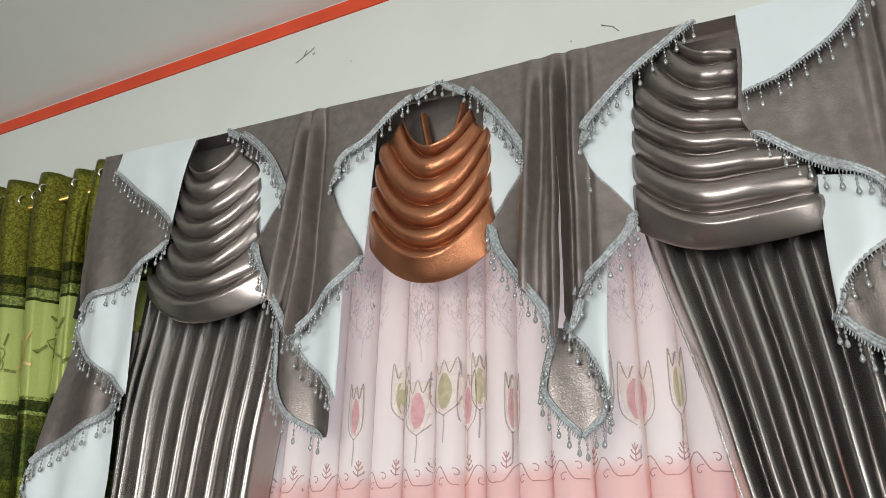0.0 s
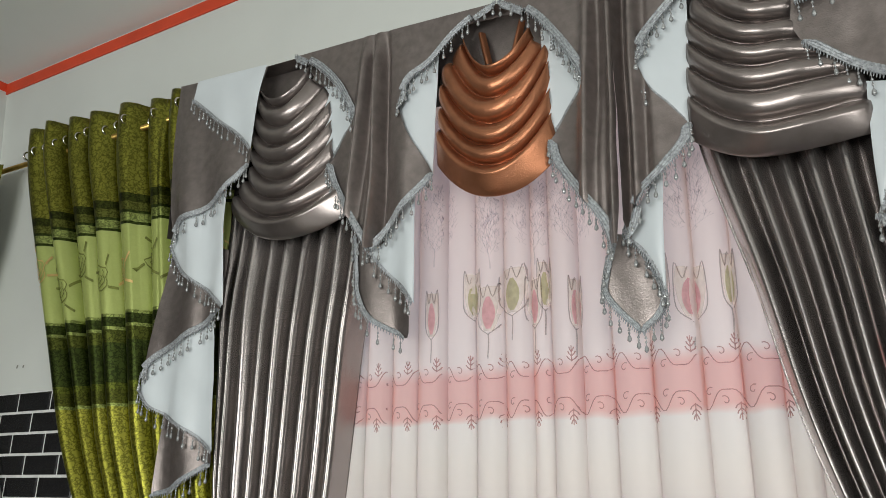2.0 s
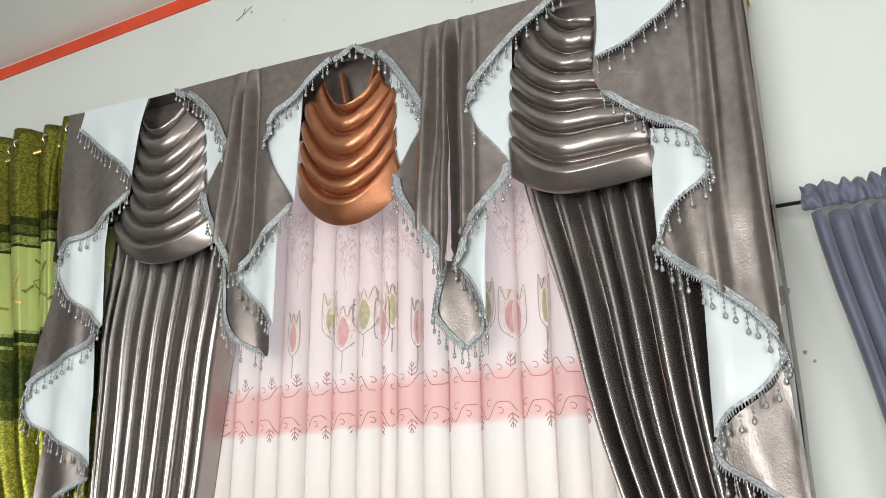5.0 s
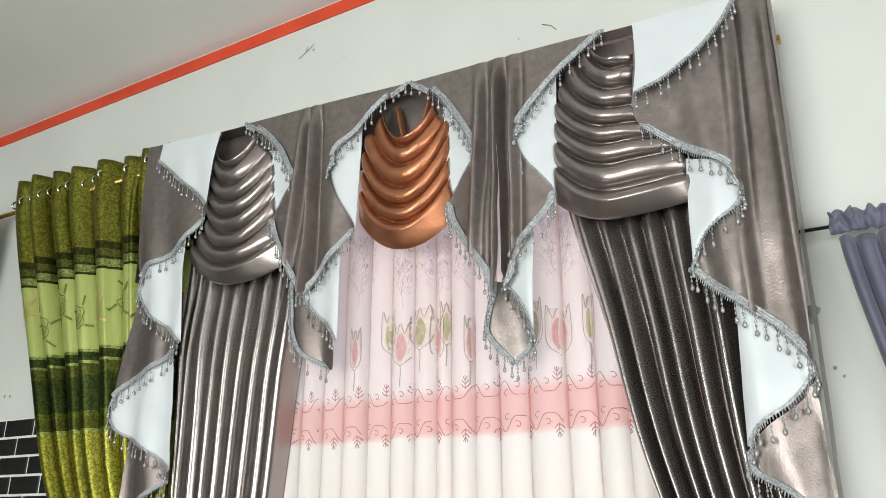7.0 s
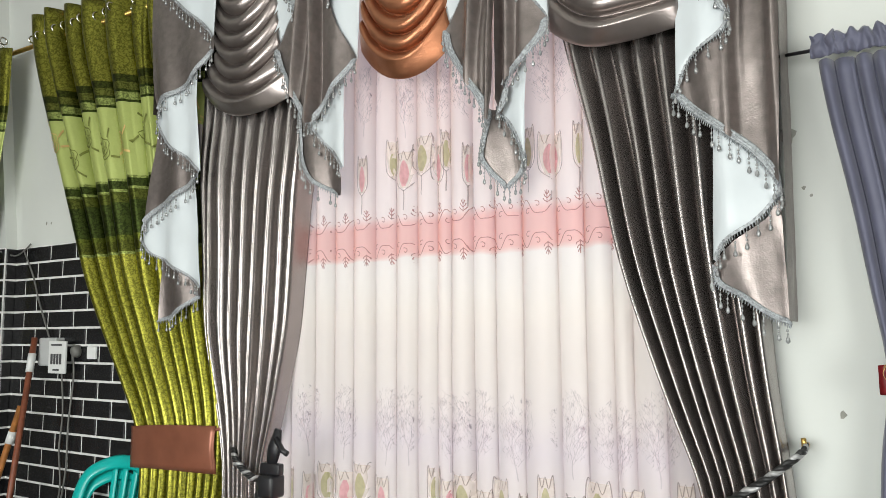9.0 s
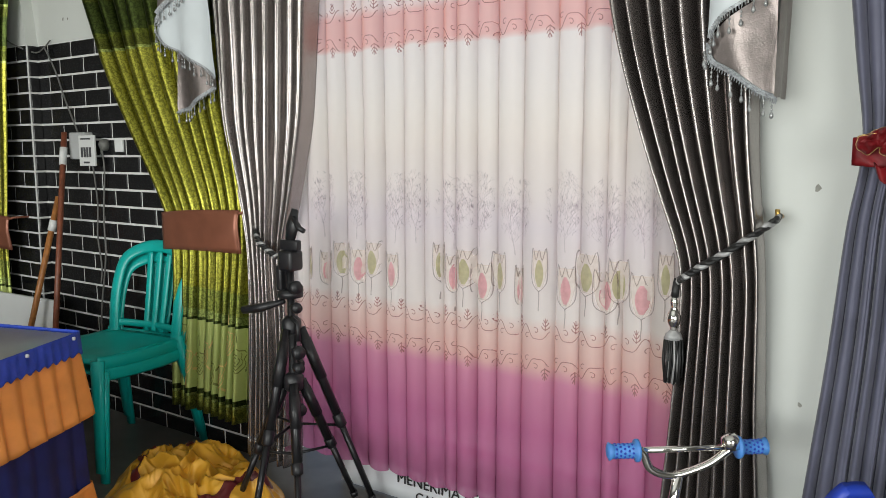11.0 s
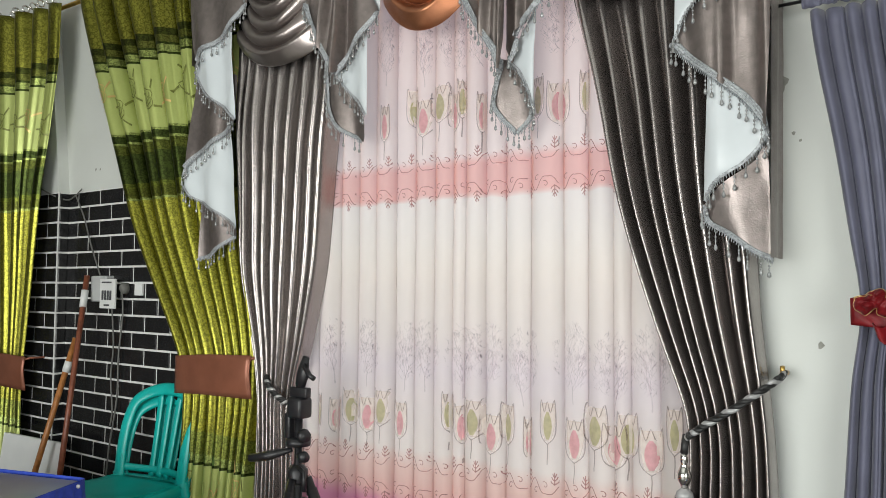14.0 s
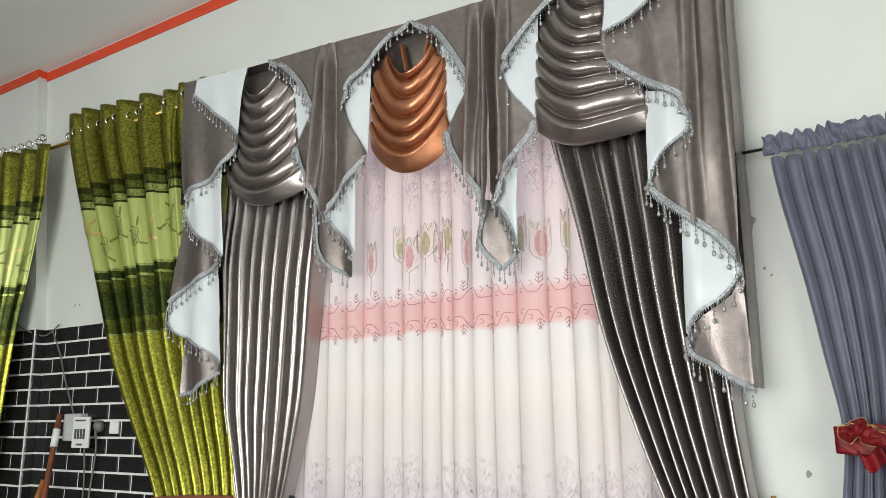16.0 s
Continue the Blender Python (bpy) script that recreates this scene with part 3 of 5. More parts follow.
VY = -0.160
bm = sheet(60, 6, lambda u, v: (-1.22 + 2.24 * u, VY + 0.050 - 0.004 * noise3(u * 14, v * 2, 3), top_z(-1.22 + 2.24 * u) - 0.004 - v * 0.24))
part("backing", bm, SILK, valance, "flat taupe satin behind the swags")
bm = sheet(60, 3, lambda u, v: (-1.235 + 2.262 * u, VY - 0.002 + v * 0.13, top_z(-1.235 + 2.262 * u) + 0.001))
part("top_board", bm, SILK, valance)
bm = sheet(4, 40, lambda u, v: (1.027 - 0.022 * v + 0.006 * math.sin(6 * u) + 0.003 * noise3(u * 3, v * 9, 2), VY + u * 0.135, 2.595 - v * 1.235))
part("side_return", bm, SILK, valance)
bm = sheet(4, 40, lambda u, v: (-1.236 + 0.01 * v, VY + u * 0.135, 2.737 - v * 0.55))
part("side_return", bm, SILK, valance)


def swag(rows, mat, label, y0=VY + 0.026):
    """A draped swag. Each row is a fold's crest, (x, z) at its left end, its lowest point and its right end; the last row is the hem."""
    n = len(rows) - 1
    first = tuple(a + b for a, b in zip(rows[0], (0.01, 0.045, 0, 0.05, -0.01, 0.045)))
    lines = smooth_path([first, *rows], (n + 1) * 16)

    def f(u, v):
        k = min(v * (n + 1) * 16, (n + 1) * 16 - 1e-6)
        i = int(k)
        lx, lz, mx, mz, rx, rz = (a + (b - a) * (k - i) for a, b in zip(lines[i], lines[i + 1]))
        lx, rx = lx - 0.012, rx + 0.012
        um = (mx - lx) / (rx - lx)
        t, ez = (u / um, lz) if u < um else ((1 - u) / (1 - um), rz)
        z = mz + (ez - mz) * (1 - t) ** 2.1
        q = v * (n + 1) - 1
        w = q + 0.05 * noise3(u * 2.5, q * 0.7, n)
        p = (w + 0.38) % 1.0
        if w > n - 1:
            lip = 1 - 0.85 * min(1, (w - n + 1))
        elif p < 0.38:
            lip = math.sqrt(max(0.0, 1 - ((0.38 - p) / 0.38) ** 2))
        else:
            lip = math.sqrt(max(0.0, 1 - ((p - 0.38) / 0.62) ** 2))
        side = max(0.0, math.sin(math.pi * u)) ** 0.7
        y = y0 - 0.022 * side * (0.4 + 0.6 * v) - (0.027 + 0.022 * side) * lip - 0.002 * noise3(u * 6, v * 8, 1.7)
        return (lx + (rx - lx) * u, y, z - 0.016 * lip * side)
    return thicken(part("swag", sheet(52, (n + 1) * 18, f), mat, valance, label), 0.002)


swag([(-0.869, 2.615, -0.762, 2.526, -0.668, 2.609),
      (-0.877, 2.549, -0.745, 2.453, -0.611, 2.562),
      (-0.879, 2.483, -0.738, 2.393, -0.589, 2.502),
      (-0.875, 2.416, -0.73, 2.332, -0.583, 2.437),
      (-0.873, 2.357, -0.723, 2.269, -0.574, 2.373),
      (-0.9, 2.313, -0.716, 2.216, -0.565, 2.299),
      (-0.934, 2.272, -0.709, 2.155, -0.516, 2.23),
      (-0.951, 2.237, -0.695, 2.103, -0.491, 2.157)], SWAGSILK, "taupe satin swag")
swag([(-0.129, 2.559, -0.028, 2.424, 0.066, 2.514),
      (-0.176, 2.511, -0.027, 2.357, 0.1, 2.485),
      (-0.188, 2.445, -0.026, 2.283, 0.104, 2.428),
      (-0.192, 2.377, -0.025, 2.228, 0.105, 2.344),
      (-0.196, 2.311, -0.024, 2.17, 0.107, 2.28),
      (-0.204, 2.237, -0.019, 2.107, 0.124, 2.193)], COPPER, "copper satin swag")
swag([(0.557, 2.574, 0.638, 2.485, 0.686, 2.482),
      (0.514, 2.546, 0.633, 2.421, 0.682, 2.423),
      (0.486, 2.492, 0.629, 2.371, 0.679, 2.365),
      (0.469, 2.435, 0.625, 2.318, 0.699, 2.307),
      (0.464, 2.375, 0.621, 2.263, 0.738, 2.26),
      (0.459, 2.311, 0.619, 2.203, 0.772, 2.212),
      (0.455, 2.234, 0.617, 2.125, 0.78, 2.141),
      (0.451, 2.157, 0.618, 2.074, 0.779, 2.09)], SWAGSILK, "taupe satin swag")
for x0, x1 in ((-0.085, -0.060), (0.035, 0.010)):  # gathered straps that hold up the copper swag
    bm = sheet(10, 14, lambda u, v: (x0 + (x1 - x0) * v + (u - 0.5) * 0.022, VY + 0.030 - 0.014 * math.sin(math.pi * u) - 0.006 * v, 2.60 - 0.11 * v))
    part("strap", bm, COPPER, valance)


def wav(x, z):
    """The soft flutes of the hanging tails, the same for all their layers."""
    k = min(1.0, max(0.0, top_z(x) - z) / 0.45)
    return k * (-0.010 * math.sin(38 * x + 3.0 * z + 1.5 * noise3(x * 4, z * 3, 6)) - 0.010 * noise3(x * 7, z * 5, 11) - 0.002 * noise3(x * 22, z * 14, 3))


def along(keys, s):
    """The point at share s of a smooth line through the (x, z) points of keys."""
    k = np.array(keys, float)
    q = min(max(s, 0.0), 1.0) * (len(k) - 1)
    i = min(int(q), len(k) - 2)
    f = q - i
    p0, p1, p2, p3 = k[max(i - 1, 0)], k[i], k[i + 1], k[min(i + 2, len(k) - 1)]
    return tuple(0.5 * (2 * p1 + (p2 - p0) * f + (2 * p0 - 5 * p1 + 4 * p2 - p3) * f * f + (3 * p1 - p0 - 3 * p2 + p3) * f ** 3))


def panel(bm, left, right, foot, y, puff, pleats=()):
    """A piece of cloth between two side lines and a foot line, each of a few (x, z) points; pleats are rows (x above, x below, height)."""
    a, b, c, d = left[0], right[0], right[-1], left[-1]
    foot = foot or [d, c]

    def f(u, v):
        l, r, t1 = along(left, v), along(right, v), along(foot, u)
        t0 = (a[0] + (b[0] - a[0]) * u, a[1] + (b[1] - a[1]) * u)
        x, z = ((1 - v) * t0[k] + v * t1[k] + (1 - u) * l[k] + u * r[k] - ((a[k] * (1 - u) + b[k] * u) * (1 - v) + (d[k] * (1 - u) + c[k] * u) * v) for k in (0, 1))
        q = y - puff * (max(0, math.sin(math.pi * u)) * math.sin(math.pi * min(1, v * 0.9 + 0.05))) ** 0.6 + wav(x, z)
        for xt, xb, rise in pleats:
            w = (x - (xb + (xt - xb) * min(1, max(0, (z - 2.0) / 0.68)))) / 0.013
            q -= rise * (math.exp(-w * w) - 0.6 * math.exp(-((w - 1.9) / 0.8) ** 2)) * min(1.0, max(0, top_z(x) - z) / 0.10 + 0.12)
        return (x, q, z)
    return sheet(64 if pleats else 26, 26, f, bm)


def drop_bead(bm, p, l):
    x, y, z = p
    tube(bm, [(x, y, z + 0.004), (x, y, z - l)], 0.0008, 3, cap=False)
    for c, r, h in ((0.35, 0.0032, 0.004), (0.58, 0.0026, 0.004), (0.95, 0.0052, 0.009)):
        zz = z - l * c
        tube(bm, [(x, y, zz + h), (x, y, zz + h * 0.3), (x, y, zz - h * 0.5), (x, y, zz - h)], [0.0006, r * 0.8, r, 0.0006], 6)


RND = random.Random(5)


def edge_trim(bands, beads, keys, y, inward, band, narrow=False):
    """Braid and hanging drops along a cloth's edge; inward is a point on the cloth's side."""
    pts = [along(keys, k / 60) for k in range(61)]
    l = sum(math.hypot(q[0] - p[0], q[1] - p[1]) for p, q in zip(pts, pts[1:]))

    def at(s):
        c, e, g = along(keys, s), along(keys, s - 0.02), along(keys, s + 0.02)
        m = math.hypot(g[0] - e[0], g[1] - e[1]) or 1.0
        nx, nz = -(g[1] - e[1]) / m, (g[0] - e[0]) / m
        if (inward[0] - c[0]) * nx + (inward[1] - c[1]) * nz < 0:
            nx, nz = -nx, -nz
        return c, nx, nz
    w = 0.007 if not band else 0.013 if narrow else 0.019

    def f(u, v):
        c, nx, nz = at(u)
        o = w * (v - 0.12) * min(1.0, 0.25 + 9 * u, 0.25 + 9 * (1 - u))
        x, z = c[0] + nx * o, c[1] + nz * o
        return (x, y + wav(x, z) - 0.005 - 0.0026 * abs(math.sin(3 * math.pi * v)) - 0.0012 * math.sin(u * l * 900), z)
    sheet(max(8, int(l / 0.004)), 12 if band else 3, f, bands)
    n = int(l / 0.0060)
    for k in range(n):  # scalloped lace along the very edge
        c, nx, nz = at((k + 0.5) / n)
        x, z = c[0] - nx * 0.002, c[1] - nz * 0.002
        yy = y + wav(x, z)
        r = 0.005 + 0.003 * RND.random()
        tube(bands, [(x, yy - 0.003, z + 0.003), (x - nx * r * 0.6, yy - 0.004, z - r)], [0.0024, 0.0009], 4, cap=False)
    n = int(l / 0.025)
    for k in range(n):
        c, nx, nz = at((k + 0.5 + RND.uniform(-0.2, 0.2)) / n)
        drop_bead(beads, (c[0] - nx * 0.004, y + wav(*c) - 0.007, c[1] - nz * 0.004), 0.028 + 0.018 * RND.random())


def tail(rows, pleats=()):
    """A cascading tail: rows of (lined, depth step, left line, right line, foot line, sides with trim: L, R or B)."""
    t = None
    for lined, step, left, right, foot, trimmed in rows:
        y = VY - 0.012 + 0.009 * step
        bm = panel(bmesh.new(), left, right, foot, y, 0.008 if lined else 0.0, () if lined or step > 2 else pleats)
        if t is None:
            t = part("tail", bm, SILK, valance, "cascading taupe satin tail")
        else:
            part("lining" if lined else "fold", bm, LINING if lined else SILK, t, "white satin lining" if lined else "")
        every = left + right
        mid = (sum(p[0] for p in every) / len(every), sum(p[1] for p in every) / len(every))
        for side in trimmed:
            bands, beads = bmesh.new(), bmesh.new()
            edge_trim(bands, beads, {"L": left, "R": right, "B": foot}[side], y, mid, not lined, step > 3)
            part("braid", bands, TRIM, t, "silver-grey woven braid")
            part("bead_fringe", beads, BEAD, t, "hanging glass drops")["kind"] = "stuff"


# outer tail by the green curtain
tail([(False, 0, [(-1.234, 2.739), (-1.237, 2.527), (-1.23, 2.341), (-1.19, 2.179)], [(-0.831, 2.698), (-0.861, 2.557), (-0.881, 2.373)], [(-1.19, 2.179), (-1.166, 2.217), (-1.068, 2.244), (-0.986, 2.279), (-0.922, 2.327), (-0.881, 2.373)], 'B'),
      (False, 2, [(-1.2, 2.186), (-1.223, 2.017), (-1.245, 1.854), (-1.257, 1.735)], [(-0.939, 2.104), (-0.943, 2.023), (-0.95, 1.92)], [(-1.257, 1.735), (-1.246, 1.768), (-1.188, 1.809), (-1.1, 1.841), (-1.013, 1.88), (-0.95, 1.92)], 'B'),
      (False, 4, [(-1.181, 1.758), (-1.182, 1.528), (-1.183, 1.388)], [(-0.985, 1.651), (-0.976, 1.562), (-0.969, 1.478)], [(-1.183, 1.388), (-1.099, 1.408), (-1.032, 1.441), (-0.969, 1.478)], 'B'),
      (True, -2, [(-1.129, 2.719), (-1.14, 2.652)], [(-0.818, 2.693), (-0.841, 2.589), (-0.856, 2.412)], [(-1.14, 2.652), (-1.078, 2.601), (-1.008, 2.543), (-0.925, 2.479), (-0.856, 2.412)], 'B'),
      (True, 1, [(-1.167, 2.261), (-1.2, 2.194), (-1.205, 2.151)], [(-0.957, 2.305), (-0.958, 2.146), (-0.932, 1.929)], [(-1.205, 2.151), (-1.157, 2.081), (-1.07, 2.021), (-0.989, 1.971), (-0.932, 1.929)], 'B'),
      (True, 3, [(-1.242, 1.795), (-1.268, 1.747), (-1.268, 1.701)], [(-0.992, 1.911), (-0.973, 1.716), (-0.955, 1.511)], [(-1.268, 1.701), (-1.22, 1.646), (-1.115, 1.603), (-1.022, 1.556), (-0.955, 1.511)], 'B')],
     ())
# double tail between the taupe and the copper swag
tail([(False, 0, [(-0.714, 2.7), (-0.618, 2.634), (-0.537, 2.543), (-0.47, 2.426)], [(-0.389, 2.682), (-0.4, 2.529), (-0.408, 2.412)], [], 'L'),
      (False, 0, [(-0.47, 2.426), (-0.504, 2.372), (-0.565, 2.303)], [(-0.408, 2.412), (-0.408, 2.347), (-0.405, 2.271)], [], ''),
      (False, 0, [(-0.565, 2.303), (-0.539, 2.234), (-0.477, 2.136), (-0.405, 2.018)], [(-0.405, 2.271), (-0.403, 2.152), (-0.4, 2.017)], [], 'L'),
      (False, 0, [(-0.389, 2.682), (-0.4, 2.529), (-0.409, 2.449)], [(-0.018, 2.654), (-0.113, 2.616), (-0.221, 2.534), (-0.292, 2.491), (-0.324, 2.418)], [], 'R'),
      (False, 0, [(-0.409, 2.449), (-0.408, 2.347), (-0.408, 2.239)], [(-0.324, 2.418), (-0.282, 2.32), (-0.211, 2.201)], [], ''),
      (False, 0, [(-0.408, 2.239), (-0.404, 2.133), (-0.4, 2.017)], [(-0.211, 2.201), (-0.268, 2.143), (-0.341, 2.076), (-0.396, 2.017)], [], 'R'),
      (False, 4, [(-0.47, 2.078), (-0.466, 1.965), (-0.459, 1.909), (-0.41, 1.833), (-0.312, 1.78)], [(-0.379, 2.027), (-0.303, 1.874), (-0.295, 1.804), (-0.302, 1.779)], [], 'L'),
      (True, 2, [(-0.61, 2.574), (-0.597, 2.437), (-0.582, 2.313)], [(-0.544, 2.557), (-0.486, 2.432), (-0.521, 2.382), (-0.58, 2.313)], [], 'R'),
      (True, 2, [(-0.302, 2.516), (-0.339, 2.429), (-0.297, 2.33), (-0.227, 2.212)], [(-0.208, 2.565), (-0.218, 2.371), (-0.224, 2.211)], [], 'L'),
      (True, 3, [(-0.408, 2.066), (-0.414, 2.02), (-0.367, 1.957), (-0.309, 1.907), (-0.272, 1.863)], [(-0.278, 2.175), (-0.275, 2.009), (-0.27, 1.863)], [], 'L')],
     ((-0.438, -0.478, 0.020), (-0.396, -0.402, 0.030)))
# double tail between the copper and the other taupe swag
tail([(False, 0, [(-0.013, 2.653), (0.076, 2.589), (0.145, 2.492), (0.195, 2.403), (0.211, 2.368)], [(0.293, 2.64), (0.291, 2.496), (0.289, 2.348)], [], 'L'),
      (False, 0, [(0.211, 2.368), (0.205, 2.328), (0.162, 2.28), (0.115, 2.22)], [(0.289, 2.348), (0.288, 2.265), (0.285, 2.183)], [], ''),
      (False, 0, [(0.115, 2.22), (0.133, 2.151), (0.186, 2.065), (0.237, 1.991), (0.261, 1.924)], [(0.285, 2.183), (0.282, 2.048), (0.276, 1.922)], [], 'L'),
      (False, 0, [(0.293, 2.64), (0.291, 2.496), (0.29, 2.387)], [(0.614, 2.621), (0.532, 2.568), (0.427, 2.492), (0.363, 2.421), (0.34, 2.365)], [], 'R'),
      (False, 0, [(0.29, 2.387), (0.289, 2.299), (0.288, 2.213)], [(0.34, 2.365), (0.366, 2.289), (0.406, 2.237), (0.444, 2.185)], [], ''),
      (False, 0, [(0.288, 2.213), (0.286, 2.08), (0.284, 1.985)], [(0.444, 2.185), (0.434, 2.14), (0.382, 2.078), (0.323, 2.033), (0.292, 1.943)], [], 'R'),
      (False, 4, [(0.253, 1.967), (0.23, 1.875), (0.224, 1.829), (0.256, 1.779), (0.296, 1.738)], [(0.295, 1.96), (0.341, 1.868), (0.355, 1.813), (0.337, 1.771), (0.297, 1.738)], [], 'LR'),
      (True, 2, [(0.095, 2.544), (0.099, 2.39), (0.102, 2.234)], [(0.125, 2.525), (0.202, 2.368), (0.157, 2.288), (0.104, 2.23)], [], 'R'),
      (True, 2, [(0.384, 2.478), (0.332, 2.375), (0.359, 2.298), (0.399, 2.246), (0.437, 2.193)], [(0.464, 2.536), (0.454, 2.352), (0.444, 2.192)], [], 'L'),
      (True, 3, [(0.292, 2.006), (0.278, 1.96), (0.314, 1.916), (0.345, 1.858), (0.357, 1.811)], [(0.376, 2.096), (0.366, 1.947), (0.359, 1.811)], [], 'L')],
     ((0.232, 0.200, 0.018), (0.290, 0.272, 0.036), (0.340, 0.318, 0.020)))
# outer tail by the violet curtain
tail([(False, 0, [(0.696, 2.601), (0.677, 2.403), (0.671, 2.359), (0.688, 2.307)], [(0.952, 2.606), (0.926, 2.356), (0.909, 2.09)], [(0.688, 2.307), (0.751, 2.249), (0.814, 2.197), (0.882, 2.15), (0.909, 2.09)], 'B'),
      (False, 2, [(0.926, 2.614), (0.914, 2.322), (0.903, 2.098)], [(1.028, 2.609), (1.023, 2.335), (1.017, 2.072)], [], ''),
      (False, 2, [(0.903, 2.098), (0.87, 2.033), (0.807, 1.988), (0.769, 1.917)], [(1.017, 2.072), (1.008, 1.846), (0.999, 1.672)], [(0.769, 1.917), (0.813, 1.865), (0.88, 1.806), (0.943, 1.75), (0.999, 1.672)], 'B'),
      (False, 4, [(0.988, 1.66), (0.967, 1.6), (0.884, 1.541), (0.839, 1.495)], [(0.997, 1.671), (0.997, 1.51), (1.006, 1.352)], [(0.839, 1.495), (0.85, 1.45), (0.905, 1.415), (0.961, 1.373), (1.006, 1.352)], 'B'),
      (True, -2, [(0.698, 2.603), (0.696, 2.485), (0.684, 2.392)], [(0.954, 2.594), (0.953, 2.587), (0.953, 2.581)], [(0.684, 2.392), (0.772, 2.419), (0.854, 2.466), (0.916, 2.527), (0.953, 2.581)], 'B'),
      (True, 1, [(0.789, 2.196), (0.78, 2.048), (0.777, 1.92)], [(0.893, 2.155), (0.907, 2.087), (0.886, 2.041), (0.809, 1.988), (0.778, 1.92)], [], 'R'),
      (True, 3, [(0.861, 1.837), (0.852, 1.676), (0.843, 1.506)], [(0.969, 1.777), (0.997, 1.674), (0.991, 1.645), (0.942, 1.589), (0.874, 1.546), (0.846, 1.506)], [], 'R')],
     ((0.926, 0.896, 0.010), (1.012, 1.0, 0.012)))

# ---- green curtains on brass rings ----
ROD_Y = -0.062
rod = thing("curtain_rod", "thin brass curtain rod over the green curtains", "curtain rod")
part("bar", tube(bmesh.new(), [(X0 + 0.3, ROD_Y, 2.745), (-1.0, ROD_Y, 2.70)], 0.011, 10), BRASS, rod)
for x in (-3.3, -2.335):
    part("bracket", tube(bmesh.new(), [(x, -0.05, 2.72), (x, ROD_Y, 2.72)], 0.008, 8), BRASS, rod)


def green_curtain(keys, n, seed, y0):
    ob = thing("green_curtain", "olive green and gold jacquard eyelet curtain, tied back", "curtain", "green curtains")
    bm, f = hung([(z, a, b, d * 1.0) for z, a, b, d in keys], n, y0, seed, 18, 70, 0.72, 0.085)
    cloth = part("cloth", bm, JACQUARD, ob)
    thicken(cloth, 0.002)
    for k in range(n):
        for off in (-0.26, 0.26):
            u = (k + 0.5 + off) / n
            if not 0 < u < 1:
                continue
            p = f(u, 0.02)
            ring = [(p[0], p[1] - 0.002 + 0.017 * math.cos(a), 2.745 - 0.02 * (p[0] + 3) / 2 + 0.017 * math.sin(a)) for a in np.linspace(0, 2 * math.pi, 15)]
            part("eyelet", tube(bmesh.new(), ring, 0.0045, 6, cap=False), CHROME, ob)
    return ob, f


G1 = [(2.85, -2.30, -0.98, 0.12), (2.70, -2.285, -0.98, 0.12), (2.51, -2.205, -0.98, 0.11), (2.3, -2.10, -0.97, 0.10), (1.9, -1.905, -0.96, 0.085), (1.577, -1.752, -0.95, 0.08), (1.3, -1.58, -0.90, 0.065), (1.1, -1.44, -0.86, 0.06),
      (0.95, -1.36, -0.86, 0.05), (0.82, -1.342, -0.87, 0.05), (0.6, -1.355, -0.89, 0.065), (0.165, -1.39, -0.93, 0.085)]
G2 = [(2.79, -3.75, -2.345, 0.12), (2.5, -3.70, -2.35, 0.11), (2.17, -3.60, -2.41, 0.09), (1.83, -3.50, -2.475, 0.085), (1.41, -3.35, -2.535, 0.065), (0.95, -3.15, -2.60, 0.05), (0.75, -3.15, -2.625, 0.05), (0.165, -3.2, -2.60, 0.08)]
c1, f1 = green_curtain(G1, 9, 2.2, -0.078)
c2, f2 = green_curtain(G2, 9, 6.4, -0.125)


def roses(ob, f, us, v0, scale, seed):
    """Woven roses and leaf sprays on the pale band."""
    rnd = random.Random(seed)
    for u in us:
        dark = bmesh.new()
        v = v0 + rnd.uniform(-0.03, 0.03)
        put = lambda a, b, lift: (lambda p: (p[0], p[1] - lift, p[2]))(f(min(0.999, max(0.001, u + a)), v - b))
        mat = GOLDTHREAD if rnd.random() < 0.35 else LEAF
        for r0 in (0.25, 0.55, 0.85, 1.15):
            pts = [(scale * r0 * 0.95 * math.cos(t) * (1 + 0.18 * math.cos(5 * t + r0 * 3)), scale * 0.55 * r0 * math.sin(t) * (1 + 0.18 * math.sin(4 * t))) for t in np.linspace(r0 * 2, r0 * 2 + 5.4, 16)]
            ribbon(dark, pts, scale * 0.07, 0.006, put)
        for k in range(5):
            a = 1.3 * k + rnd.uniform(0, 0.8)
            cx, cz = scale * 1.25 * math.cos(a), scale * 0.9 * math.sin(a)
            leaf = [(cx + scale * 0.8 * t * math.cos(a + 0.5), cz + scale * 0.6 * t * math.sin(a + 0.5)) for t in np.linspace(0, 1, 5)]
            ribbon(dark, leaf, scale * 0.13, 0.006, put)
        part("woven_rose", dark, mat, ob)


LEAF = simple("woven_dark_green", (0.17, 0.19, 0.04), 0.4, 0.3, 0.3, 60, 0.2)
roses(c1, f1, [(k + 0.5) / 9 for k in range(9)], 0.257, 0.030, 4)
roses(c1, f1, [(k + 0.5) / 9 for k in range(9)], 0.905, 0.030, 9)
roses(c2, f2, [(k + 0.5) / 9 for k in range(9)], 0.25, 0.030, 14)


